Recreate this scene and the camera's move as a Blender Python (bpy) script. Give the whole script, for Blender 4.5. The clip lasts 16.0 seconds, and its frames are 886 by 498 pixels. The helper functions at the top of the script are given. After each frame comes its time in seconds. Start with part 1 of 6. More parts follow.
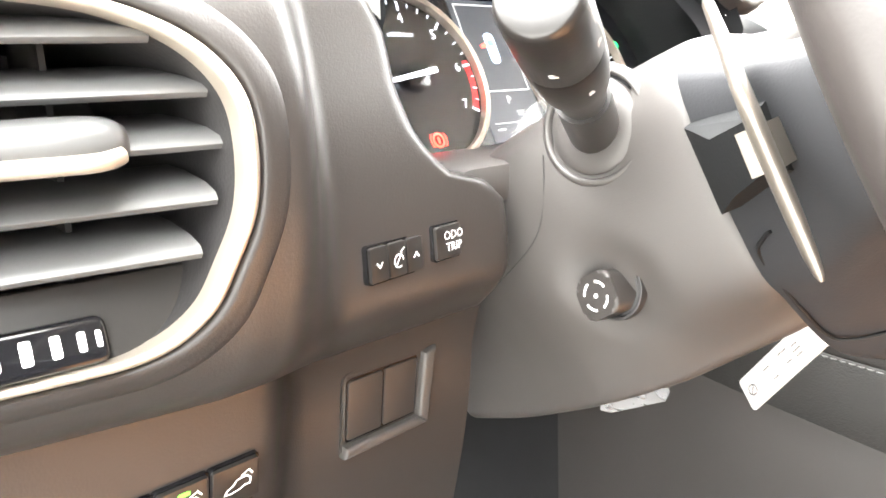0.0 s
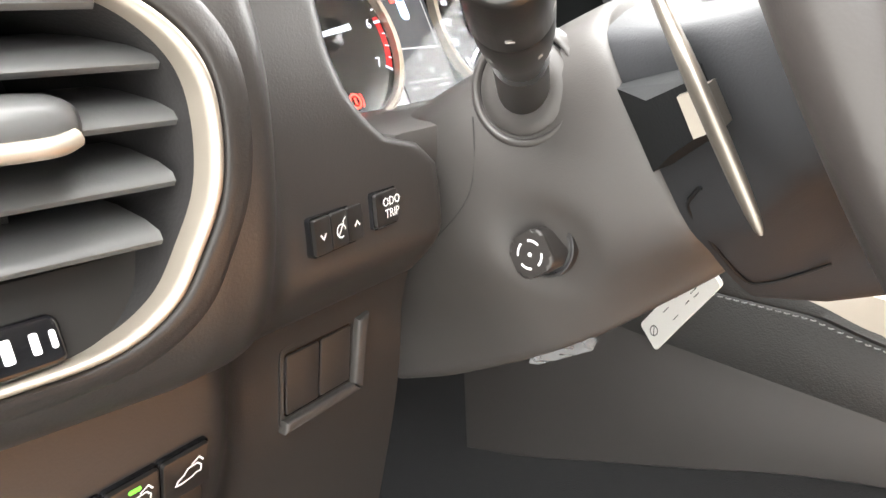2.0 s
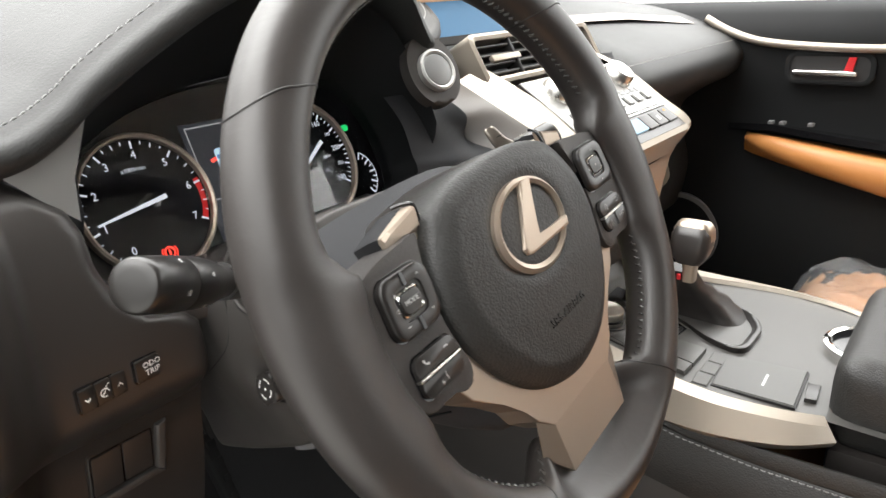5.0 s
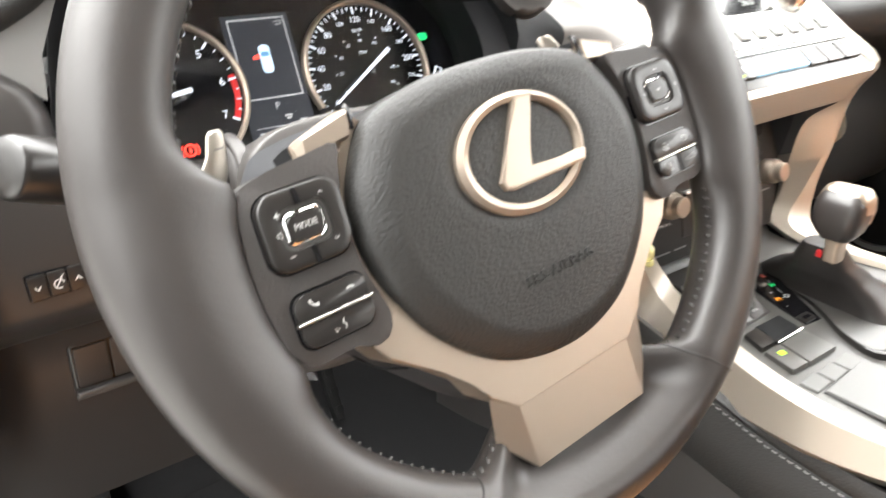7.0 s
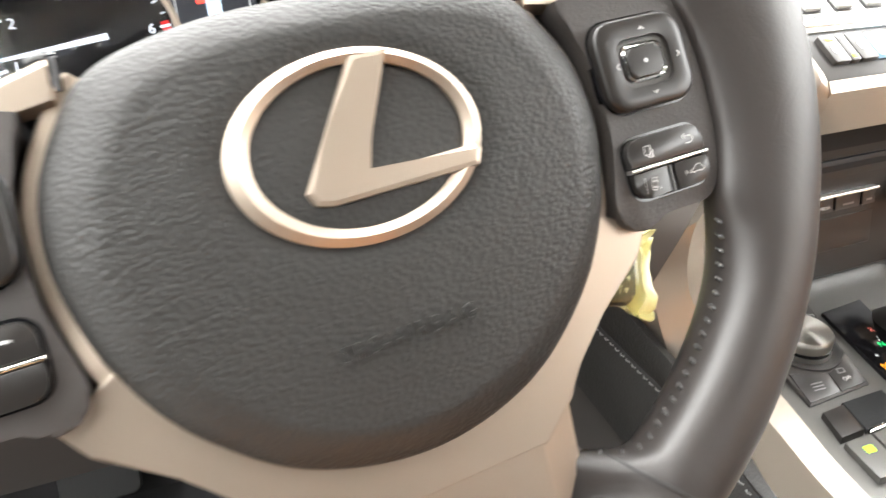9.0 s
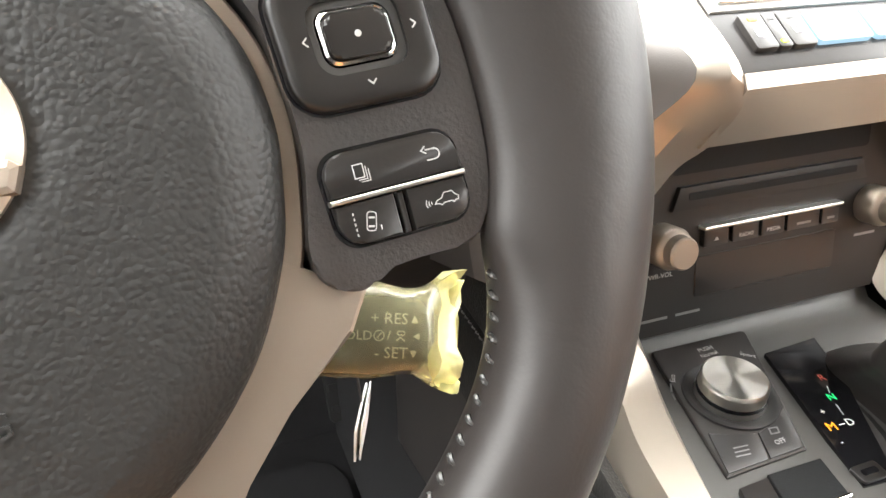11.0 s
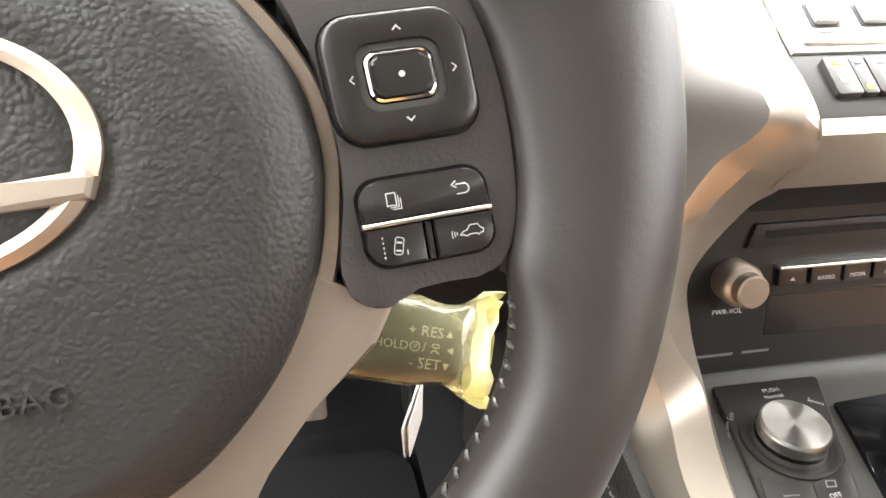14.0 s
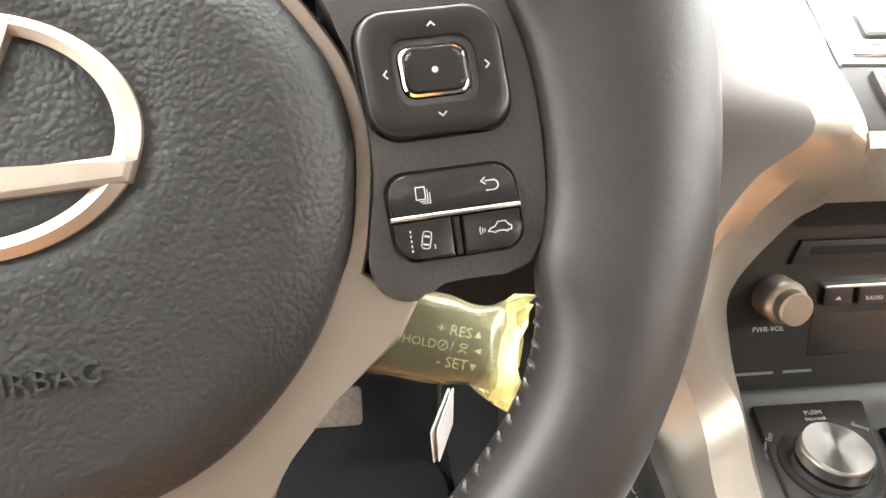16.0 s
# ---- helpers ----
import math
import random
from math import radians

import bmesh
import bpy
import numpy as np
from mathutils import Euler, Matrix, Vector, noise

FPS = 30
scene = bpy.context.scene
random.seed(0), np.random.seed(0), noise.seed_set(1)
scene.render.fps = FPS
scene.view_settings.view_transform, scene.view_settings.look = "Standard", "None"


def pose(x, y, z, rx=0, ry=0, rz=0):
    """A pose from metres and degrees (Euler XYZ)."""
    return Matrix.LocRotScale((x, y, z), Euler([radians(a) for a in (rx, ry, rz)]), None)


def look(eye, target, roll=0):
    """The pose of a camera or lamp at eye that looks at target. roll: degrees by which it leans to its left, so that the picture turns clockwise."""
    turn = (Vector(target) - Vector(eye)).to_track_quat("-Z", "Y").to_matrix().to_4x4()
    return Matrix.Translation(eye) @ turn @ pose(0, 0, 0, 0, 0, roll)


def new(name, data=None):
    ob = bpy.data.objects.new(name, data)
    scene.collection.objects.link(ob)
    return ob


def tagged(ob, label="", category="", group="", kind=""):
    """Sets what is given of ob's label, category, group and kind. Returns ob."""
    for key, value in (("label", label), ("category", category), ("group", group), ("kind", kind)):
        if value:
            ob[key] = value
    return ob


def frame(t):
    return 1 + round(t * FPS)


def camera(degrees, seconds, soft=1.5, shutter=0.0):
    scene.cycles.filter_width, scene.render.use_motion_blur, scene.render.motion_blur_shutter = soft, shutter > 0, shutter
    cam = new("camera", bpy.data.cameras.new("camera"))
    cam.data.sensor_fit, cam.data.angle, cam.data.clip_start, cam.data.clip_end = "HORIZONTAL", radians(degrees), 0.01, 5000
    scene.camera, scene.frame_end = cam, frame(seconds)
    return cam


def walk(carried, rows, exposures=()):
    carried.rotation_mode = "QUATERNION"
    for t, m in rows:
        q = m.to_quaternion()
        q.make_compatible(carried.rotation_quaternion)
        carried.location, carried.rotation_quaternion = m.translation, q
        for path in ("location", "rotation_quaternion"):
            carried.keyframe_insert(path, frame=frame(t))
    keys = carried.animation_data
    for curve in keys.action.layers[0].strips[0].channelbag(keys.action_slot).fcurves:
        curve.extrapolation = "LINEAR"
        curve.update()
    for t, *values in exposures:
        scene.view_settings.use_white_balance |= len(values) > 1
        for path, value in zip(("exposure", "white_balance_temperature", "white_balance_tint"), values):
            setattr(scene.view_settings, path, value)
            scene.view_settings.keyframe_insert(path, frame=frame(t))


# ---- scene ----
cam = camera(62.55, 16.0, shutter=0.4)
PATH = [
    (0, (-0.3591, -0.0460, 0.6063), (-0.0231, 0.3071, 0.4948), -2.56),
    (0.5, (-0.3725, -0.0363, 0.6134), (-0.0068, 0.2838, 0.4959), -2.96),
    (1, (-0.3722, -0.0261, 0.6055), (0.0045, 0.2760, 0.4759), -2.66),
    (1.5, (-0.3689, -0.0257, 0.6107), (0.0134, 0.2647, 0.4708), -2.59),
    (2, (-0.3727, -0.0238, 0.6119), (0.0108, 0.2618, 0.4655), -2.71),
    (2.5, (-0.3767, -0.0273, 0.6166), (0.0071, 0.2560, 0.4669), -2.77),
    (3, (-0.3833, -0.0351, 0.6300), (0.0007, 0.2468, 0.4779), -2.78),
    (3.5, (-0.3872, -0.0436, 0.6409), (-0.0032, 0.2380, 0.4884), -2.82),
    (4, (-0.3953, -0.0770, 0.6864), (-0.0096, 0.2013, 0.5323), -2.63),
    (4.5, (-0.3800, -0.1505, 0.7448), (0.0069, 0.1234, 0.5856), -2.23),
    (4.7, (-0.3704, -0.1852, 0.7495), (0.0129, 0.0917, 0.5871), -2.19),
    (6.8, (-0.2195, -0.2568, 0.7334), (0.0555, 0.1082, 0.5306), -1.48),
    (7, (-0.2156, -0.2473, 0.7139), (0.0489, 0.1253, 0.5108), -1.35),
    (7.5, (-0.2156, -0.2343, 0.6934), (0.0187, 0.1567, 0.4881), -1.04),
    (8, (-0.1884, -0.2281, 0.6914), (0.0189, 0.1751, 0.4805), -0.96),
    (8.5, (-0.1220, -0.2260, 0.6799), (0.0603, 0.1920, 0.4750), -1.99),
    (9, (-0.0561, -0.1992, 0.6821), (0.1210, 0.2145, 0.4642), -0.94),
    (9.5, (0.0193, -0.1704, 0.6692), (0.1930, 0.2420, 0.4462), -0.11),
    (9.7, (0.0416, -0.1568, 0.6598), (0.2168, 0.2568, 0.4401), 0.01),
    (11.8, (0.0725, -0.1641, 0.6654), (0.2153, 0.2557, 0.4344), 0.69),
    (12, (0.0764, -0.1753, 0.6673), (0.2143, 0.2457, 0.4355), 1.14),
    (12.5, (0.0793, -0.1865, 0.6701), (0.2019, 0.2392, 0.4382), 1.15),
    (13, (0.0772, -0.1857, 0.6721), (0.1873, 0.2437, 0.4409), 1.19),
    (13.5, (0.0771, -0.1802, 0.6738), (0.1786, 0.2517, 0.4433), 1.29),
    (14, (0.0805, -0.1715, 0.6737), (0.1752, 0.2635, 0.4460), 1.24),
    (14.5, (0.0888, -0.1686, 0.6629), (0.1775, 0.2679, 0.4356), 1.20),
    (15, (0.0859, -0.1742, 0.6670), (0.1653, 0.2649, 0.4413), 1.43),
    (15.5, (0.0837, -0.1760, 0.6696), (0.1553, 0.2654, 0.4459), 1.49),
    (16, (0.0841, -0.1750, 0.6701), (0.1500, 0.2691, 0.4499), 1.48),
]
walk(cam, [(t, look(eye, target, roll)) for t, eye, target, roll in PATH],
     exposures=((0, 2.2), (0.5, 1.75), (1.0, 1.5), (1.5, 1.25), (3.6, 1.15), (4.0, 0.95), (4.2, 0.45), (4.5, -0.3), (4.7, -0.5), (5.8, 0.1), (6.8, 0.6), (7.2, 0.78), (7.5, 0.98), (9, 0.88), (9.5, 0.78), (12, 0.84), (12.5, 0.7), (13, 0.66), (14, 0.9), (15, 0.78), (15.5, 0.76), (16, 1.0)))

# ---- light ----
world = bpy.data.worlds.new("world")
scene.world = world
world.use_nodes = True
wn = world.node_tree.nodes
wl = world.node_tree.links
wn["Background"].inputs[0].default_value = (1.0, 1.0, 0.98, 1)
# a bright hall ceiling above paler walls
hall, axes, rise = wn.new("ShaderNodeTexCoord"), wn.new("ShaderNodeSeparateXYZ"), wn.new("ShaderNodeMapRange")
rise.interpolation_type = "SMOOTHSTEP"
rise.inputs["From Min"].default_value, rise.inputs["From Max"].default_value = -0.05, 0.75
rise.inputs["To Min"].default_value, rise.inputs["To Max"].default_value = 1.9, 9.6
wl.new(hall.outputs["Generated"], axes.inputs["Vector"])
wl.new(axes.outputs["Z"], rise.inputs["Value"])
lean, both = wn.new("ShaderNodeMath"), wn.new("ShaderNodeMath")
lean.operation, both.operation = "MULTIPLY_ADD", "MULTIPLY"
lean.inputs[1].default_value, lean.inputs[2].default_value = 0.4, 1.0
wl.new(axes.outputs["X"], lean.inputs[0])
wl.new(rise.outputs["Result"], both.inputs[0])
wl.new(lean.outputs[0], both.inputs[1])
wl.new(both.outputs[0], wn["Background"].inputs["Strength"])
sun = new("sun", bpy.data.lights.new("sun", "SUN"))
sun.data.energy, sun.data.angle, sun.data.color = 8.0, radians(60), (1.0, 0.99, 0.97)
sun.matrix_world = look((-0.75, 0.85, 2.8), (-0.1, 0.1, 0.6))


# ---- materials ----
def material(name, color, rough=0.5, metal=0.0, grain=0.0, size=400.0, vary=0.15, spec=0.5, coat=0.0, patch=8.0, kind="noise", dents=0.0):
    m = bpy.data.materials.new(name)
    m.use_nodes = True
    n, l = m.node_tree.nodes, m.node_tree.links
    b = n["Principled BSDF"]
    b.inputs["Metallic"].default_value = metal
    b.inputs["Specular IOR Level"].default_value = spec
    b.inputs["Coat Weight"].default_value = coat
    tc = n.new("ShaderNodeTexCoord")
    big = n.new("ShaderNodeTexNoise")
    big.inputs["Scale"].default_value = patch
    big.inputs["Detail"].default_value = 6
    l.new(tc.outputs["Object"], big.inputs["Vector"])
    ramp = n.new("ShaderNodeMix")
    ramp.data_type = "RGBA"
    ramp.inputs["A"].default_value = (*[c * (1 - vary) for c in color], 1)
    ramp.inputs["B"].default_value = (*[min(1, c * (1 + vary)) for c in color], 1)
    l.new(big.outputs["Fac"], ramp.inputs["Factor"])
    l.new(ramp.outputs["Result"], b.inputs["Base Color"])
    rr = n.new("ShaderNodeMapRange")
    rr.inputs["To Min"].default_value = max(0.02, rough - 0.06)
    rr.inputs["To Max"].default_value = min(1, rough + 0.06)
    l.new(big.outputs["Fac"], rr.inputs["Value"])
    l.new(rr.outputs["Result"], b.inputs["Roughness"])
    if grain:
        if kind == "hide":
            fine = n.new("ShaderNodeTexVoronoi")
            fine.feature = "SMOOTH_F1"
            fine.inputs["Smoothness"].default_value = 0.45
            lim = n.new("ShaderNodeMapRange")
            lim.inputs["From Max"].default_value = 0.8
            lim.inputs["To Min"].default_value, lim.inputs["To Max"].default_value = 1.0, 0.0
            l.new(fine.outputs["Distance"], lim.inputs["Value"])
            warp = n.new("ShaderNodeTexNoise")
            warp.inputs["Scale"].default_value = size * 0.3
            mixv = n.new("ShaderNodeMix")
            mixv.data_type = "VECTOR"
            mixv.inputs["Factor"].default_value = 0.0016
            l.new(tc.outputs["Object"], warp.inputs["Vector"])
            l.new(tc.outputs["Object"], mixv.inputs["A"])
            l.new(warp.outputs["Color"], mixv.inputs["B"])
            l.new(mixv.outputs["Result"], fine.inputs["Vector"])
            out = lim.outputs["Result"]
        else:
            fine = n.new("ShaderNodeTexNoise")
            fine.inputs["Detail"].default_value = 3
            out = fine.outputs["Fac"]
        fine.inputs["Scale"].default_value = size
        if kind != "hide":
            l.new(tc.outputs["Object"], fine.inputs["Vector"])
        bump = n.new("ShaderNodeBump")
        bump.inputs["Strength"].default_value = grain
        bump.inputs["Distance"].default_value = 0.0006
        l.new(out, bump.inputs["Height"])
        l.new(bump.outputs["Normal"], b.inputs["Normal"])
        if dents:
            wide, soft = n.new("ShaderNodeTexNoise"), n.new("ShaderNodeBump")
            wide.inputs["Scale"].default_value = 70
            wide.inputs["Detail"].default_value = 4
            wide.inputs["Distortion"].default_value = 1.2
            soft.inputs["Strength"].default_value = dents
            soft.inputs["Distance"].default_value = 0.003
            l.new(tc.outputs["Object"], wide.inputs["Vector"])
            l.new(wide.outputs["Fac"], soft.inputs["Height"])
            l.new(soft.outputs["Normal"], bump.inputs["Normal"])
    return m


def glow(name, color, strength):
    m = bpy.data.materials.new(name)
    m.use_nodes = True
    b = m.node_tree.nodes["Principled BSDF"]
    b.inputs["Base Color"].default_value = (*[c * 0.3 for c in color], 1)
    b.inputs["Emission Color"].default_value = (*color, 1)
    b.inputs["Emission Strength"].default_value = strength
    return m


def clear(name, color, rough=0.02, ior=1.45, trans=1.0, bump=0.0, size=60, coat=0.0):
    m = bpy.data.materials.new(name)
    m.use_nodes = True
    n, l = m.node_tree.nodes, m.node_tree.links
    b = n["Principled BSDF"]
    b.inputs["Base Color"].default_value = (*color, 1)
    b.inputs["Roughness"].default_value = rough
    b.inputs["IOR"].default_value = ior
    b.inputs["Transmission Weight"].default_value = trans
    b.inputs["Coat Weight"].default_value = coat
    b.inputs["Coat Roughness"].default_value = 0.1
    if bump:
        tc, fine, bu = n.new("ShaderNodeTexCoord"), n.new("ShaderNodeTexNoise"), n.new("ShaderNodeBump")
        fine.inputs["Scale"].default_value = size
        bu.inputs["Strength"].default_value = bump
        bu.inputs["Distance"].default_value = 0.004
        l.new(tc.outputs["Object"], fine.inputs["Vector"])
        l.new(fine.outputs["Fac"], bu.inputs["Height"])
        l.new(bu.outputs["Normal"], b.inputs["Normal"])
    return m


LEATHER = material("rim leather", (0.027, 0.0235, 0.022), 0.40, spec=0.52, grain=0.035, size=1000, vary=0.12, kind="hide", dents=0.07)
HIDE = material("grained hide", (0.021, 0.0205, 0.0195), 0.5, spec=0.40, grain=0.38, size=640, vary=0.14, kind="hide", dents=0.12)
TOPHIDE = material("grained top leather", (0.018, 0.018, 0.0175), 0.53, spec=0.38, grain=0.22, size=640, vary=0.14, kind="hide", dents=0.08)
PLASTIC = material("soft plastic", (0.026, 0.0232, 0.0216), 0.38, spec=0.46, grain=0.14, size=1100, vary=0.12)
COLUMN = material("column plastic", (0.047, 0.043, 0.0405), 0.46, grain=0.12, size=1300, vary=0.1)
PANEL = material("textured panel plastic", (0.036, 0.032, 0.030), 0.5, grain=0.4, size=900, vary=0.1)
DARK = material("dark plastic", (0.016, 0.015, 0.015), 0.5, grain=0.2, size=900)
BUTTON = material("button plastic", (0.015, 0.0135, 0.0125), 0.30, spec=0.5, grain=0.05, size=900)
GLOSS = material("gloss black", (0.006, 0.006, 0.007), 0.09, vary=0.2)
SILVER = material("satin silver", (0.45, 0.378, 0.308), 0.42, metal=0.9, grain=0.06, size=2200, vary=0.05)
RAIL = material("silver trim", (0.40, 0.355, 0.30), 0.46, metal=0.8, vary=0.05)
CHROME = material("chrome", (0.86, 0.85, 0.83), 0.12, metal=1.0, vary=0.03)
BRUSHED = material("brushed metal", (0.78, 0.76, 0.72), 0.28, metal=1.0, vary=0.05)
SPUN = material("spun metal", (0.62, 0.60, 0.56), 0.3, metal=1.0, vary=0.03)
spun = SPUN.node_tree.nodes
spun["Principled BSDF"].inputs["Anisotropic"].default_value = 0.85
ring_dir = spun.new("ShaderNodeTangent")
ring_dir.direction_type, ring_dir.axis = "RADIAL", "Z"
SPUN.node_tree.links.new(ring_dir.outputs["Tangent"], spun["Principled BSDF"].inputs["Tangent"])
PADDLE = material("paddle metal", (0.23, 0.205, 0.175), 0.36, metal=0.8, vary=0.05)
WHITE = material("white print", (0.8, 0.8, 0.78), 0.5, vary=0.03)
PRINT = material("pale print", (0.46, 0.46, 0.45), 0.5, vary=0.05)
PAPER = material("paper label", (0.78, 0.77, 0.74), 0.6, vary=0.04, grain=0.05)
THREAD = material("grey thread", (0.2, 0.2, 0.195), 0.5, vary=0.2, patch=300)
STITCH = material("waxed thread", (0.05, 0.049, 0.047), 0.2, vary=0.3, patch=300)
CARPET = material("carpet", (0.018, 0.018, 0.019), 0.95, grain=1.0, size=900, vary=0.3, patch=60)
RUBBER = material("rubber", (0.014, 0.014, 0.014), 0.7, grain=0.2)
SHROUD = material("shroud plastic", (0.022, 0.0225, 0.0245), 0.62, grain=0.2, size=1000, spec=0.22)
TAN = material("tan leather", (0.50, 0.21, 0.062), 0.42, grain=0.35, size=700, vary=0.12, kind="hide")
GREY = material("grey plate", (0.2, 0.2, 0.2), 0.42, metal=0.3, vary=0.06)
CLIMATE = material("silver paint", (0.40, 0.40, 0.385), 0.42, metal=0.45, grain=0.04, size=1500, vary=0.05)
DOOR = material("black trim", (0.007, 0.0075, 0.008), 0.6, spec=0.22, grain=0.25, size=800)
CARD = material("brown wrap", (0.33, 0.2, 0.11), 0.6, vary=0.15)
WRAP = material("crinkled brown film", (0.30, 0.24, 0.20), 0.35, vary=0.5, patch=120, grain=1.0, size=150)
RED = glow("red light", (1.0, 0.05, 0.03), 2.2)
DIMRED = glow("dim red light", (0.6, 0.12, 0.08), 0.35)
RADIO = material("dark radio plastic", (0.0185, 0.0178, 0.0168), 0.42, grain=0.15, size=1100, spec=0.32)
REDPAINT = material("red paint", (0.5, 0.015, 0.02), 0.4)
AMBER = glow("amber light", (1.0, 0.35, 0.02), 1.2)
GREEN = glow("green light", (0.02, 0.8, 0.2), 1.0)
LIME = glow("lime light", (0.5, 0.95, 0.03), 1.1)
LEAF = glow("green button light", (0.16, 0.85, 0.05), 1.1)
DIALW = glow("dial white", (0.85, 0.9, 1.0), 0.9)
SCREEN = glow("screen dark", (0.03, 0.034, 0.045), 0.5)
SCREENB = glow("screen blue", (0.1, 0.28, 0.5), 0.8)
# sky reflection in the climate displays, put in as a glow
SKYREF = glow("painted sky reflection", (0.35, 0.55, 0.7), 0.7)
CHEEK = material("satin grey trim", (0.105, 0.095, 0.088), 0.40, metal=0.15, grain=0.1, size=1200, vary=0.08)
CORNER = material("light grey trim", (0.15, 0.148, 0.142), 0.5, grain=0.08, size=1200, vary=0.06)
TOUCH = material("touch pad plastic", (0.095, 0.094, 0.090), 0.55, grain=0.06, size=1400, vary=0.05)
SATIN = material("grey satin plate", (0.062, 0.060, 0.056), 0.42, grain=0.08, size=1400, vary=0.06)
VANE = material("vane plastic", (0.066, 0.0655, 0.065), 0.36, grain=0.05, size=900, vary=0.06)
SEAT = material("brown seat leather", (0.40, 0.19, 0.075), 0.45, grain=0.35, size=700, vary=0.15, kind="hide")
REDBAND = glow("red dial band", (0.75, 0.02, 0.02), 0.5)
LENS = clear("anti-glare lens", (1, 1, 1), 0.03, 1.12)
FILM = clear("clear film", (0.93, 0.94, 0.95), 0.14, 1.3, 0.88, bump=1.0, size=34, coat=0.6)
YELLOW = clear("yellow film", (0.97, 0.91, 0.52), 0.1, 1.08, 0.80, bump=0.4, size=90, coat=1.0)
FLARE = clear("gathered yellow film", (0.95, 0.90, 0.42), 0.14, 1.08, 0.45, bump=0.5, size=110, coat=1.0)
HEADLINER = material("headliner", (0.45, 0.43, 0.4), 0.9, grain=0.3, size=600)
SHOWROOM = material("showroom floor", (0.3, 0.295, 0.28), 0.25, vary=0.08, patch=2)


# ---- mesh helpers ----
MM = 0.001


def part(name, bm, mat, parent=None, label="", angle=38):
    bmesh.ops.recalc_face_normals(bm, faces=bm.faces)
    me = bpy.data.meshes.new(name)
    bm.to_mesh(me)
    bm.free()
    me.materials.append(mat)
    me.shade_smooth()
    me.set_sharp_from_angle(angle=radians(angle))
    ob = new(name, me)
    ob.parent = parent
    if label:
        ob["label"] = label
    return ob


def thing(name, label, category, m=None, group="", kind=""):
    ob = new(name)
    ob.empty_display_size = 0.02
    if m is not None:
        ob.matrix_world = m
    return tagged(ob, label, category, group, kind)


def basis(origin, right, up):
    r, u = Vector(right).normalized(), Vector(up)
    u = (u - r * u.dot(r)).normalized()
    n = r.cross(u)
    m = Matrix((r, u, n)).transposed().to_4x4()
    m.translation = origin
    return m


def rrect(cx, cy, w, h, r, n=5, skew=0.0):
    pts = []
    for sx, sy, a0 in ((1, 1, 0), (-1, 1, 90), (-1, -1, 180), (1, -1, 270)):
        for i in range(n + 1):
            a = radians(a0 + 90 * i / n)
            x, y = sx * (w / 2 - r) + r * math.cos(a), sy * (h / 2 - r) + r * math.sin(a)
            pts.append((cx + x + skew * y, cy + y))
    return pts


def circle(cx, cy, r, n=40, ry=None):
    return [(cx + r * math.cos(2 * math.pi * i / n), cy + (ry or r) * math.sin(2 * math.pi * i / n)) for i in range(n)]


def prism(pts, z0, z1, bevel=0.0, seg=2, bm=None, m=None, scale=1.0):
    """A plate with the outline pts from z0 up to z1, its upper rim bevelled."""
    own = bmesh.new()
    top = [own.verts.new((x * scale, y * scale, z1 * scale)) for x, y in pts]
    low = [own.verts.new((x * scale, y * scale, z0 * scale)) for x, y in pts]
    k = len(pts)
    face = own.faces.new(top)
    own.faces.new(low[::-1])
    for i in range(k):
        own.faces.new((top[i], low[i], low[(i + 1) % k], top[(i + 1) % k]))
    if bevel:
        bmesh.ops.bevel(own, geom=list(face.edges), offset=bevel * scale, segments=seg, affect="EDGES", profile=0.6)
    if m is not None:
        own.transform(m)
    return merge(bm, own)


def merge(bm, own):
    if bm is None:
        return own
    me = bpy.data.meshes.new("tmp")
    own.to_mesh(me)
    own.free()
    bm.from_mesh(me)
    bpy.data.meshes.remove(me)
    return bm


def ringplate(outer, inner, z0, z1, bm=None, m=None, scale=1.0, crown=0.0, edge=0.0):
    """A flat ring between two outlines of equal count, with a crowned face and a rounded outer rim."""
    own = bmesh.new()
    k = len(outer)
    def between(f):
        return [(a + (c - a) * f, b + (d - b) * f) for (a, b), (c, d) in zip(outer, inner)]
    rim = [(outer, z1 - edge), (between(0.03), z1 - 0.35 * edge), (between(0.09), z1 - 0.05 * edge), (between(0.16), z1 + 0.3 * crown)] if edge else [(outer, z1)]
    loops = [[own.verts.new((x * scale, y * scale, z * scale)) for x, y in pts] for pts, z in [(outer, z0)] + rim + [(between(0.5), z1 + crown), (inner, z1), (inner, z0)]]
    for j in range(len(loops)):
        a, b = loops[j], loops[(j + 1) % len(loops)]
        for i in range(k):
            own.faces.new((a[i], a[(i + 1) % k], b[(i + 1) % k], b[i]))
    if m is not None:
        own.transform(m)
    return merge(bm, own)


def loft(loops, close=True, caps=True, bm=None):
    """A skin over loops of equal count, each a list of places."""
    own = bmesh.new()
    vs = [[own.verts.new(p) for p in loop] for loop in loops]
    k = len(vs[0])
    for a, b in zip(vs, vs[1:]):
        for i in range(k if close else k - 1):
            own.faces.new((a[i], a[(i + 1) % k], b[(i + 1) % k], b[i]))
    if caps and close:
        own.faces.new(vs[0][::-1])
        own.faces.new(vs[-1])
    return merge(bm, own)


def lathe(profile, n=32, bm=None, m=None):
    """Turns (radius, height) pairs round z."""
    loops = [[(r * math.cos(2 * math.pi * i / n), r * math.sin(2 * math.pi * i / n), h) for i in range(n)] for r, h in profile]
    own = loft(loops)
    if m is not None:
        own.transform(m)
    return merge(bm, own)


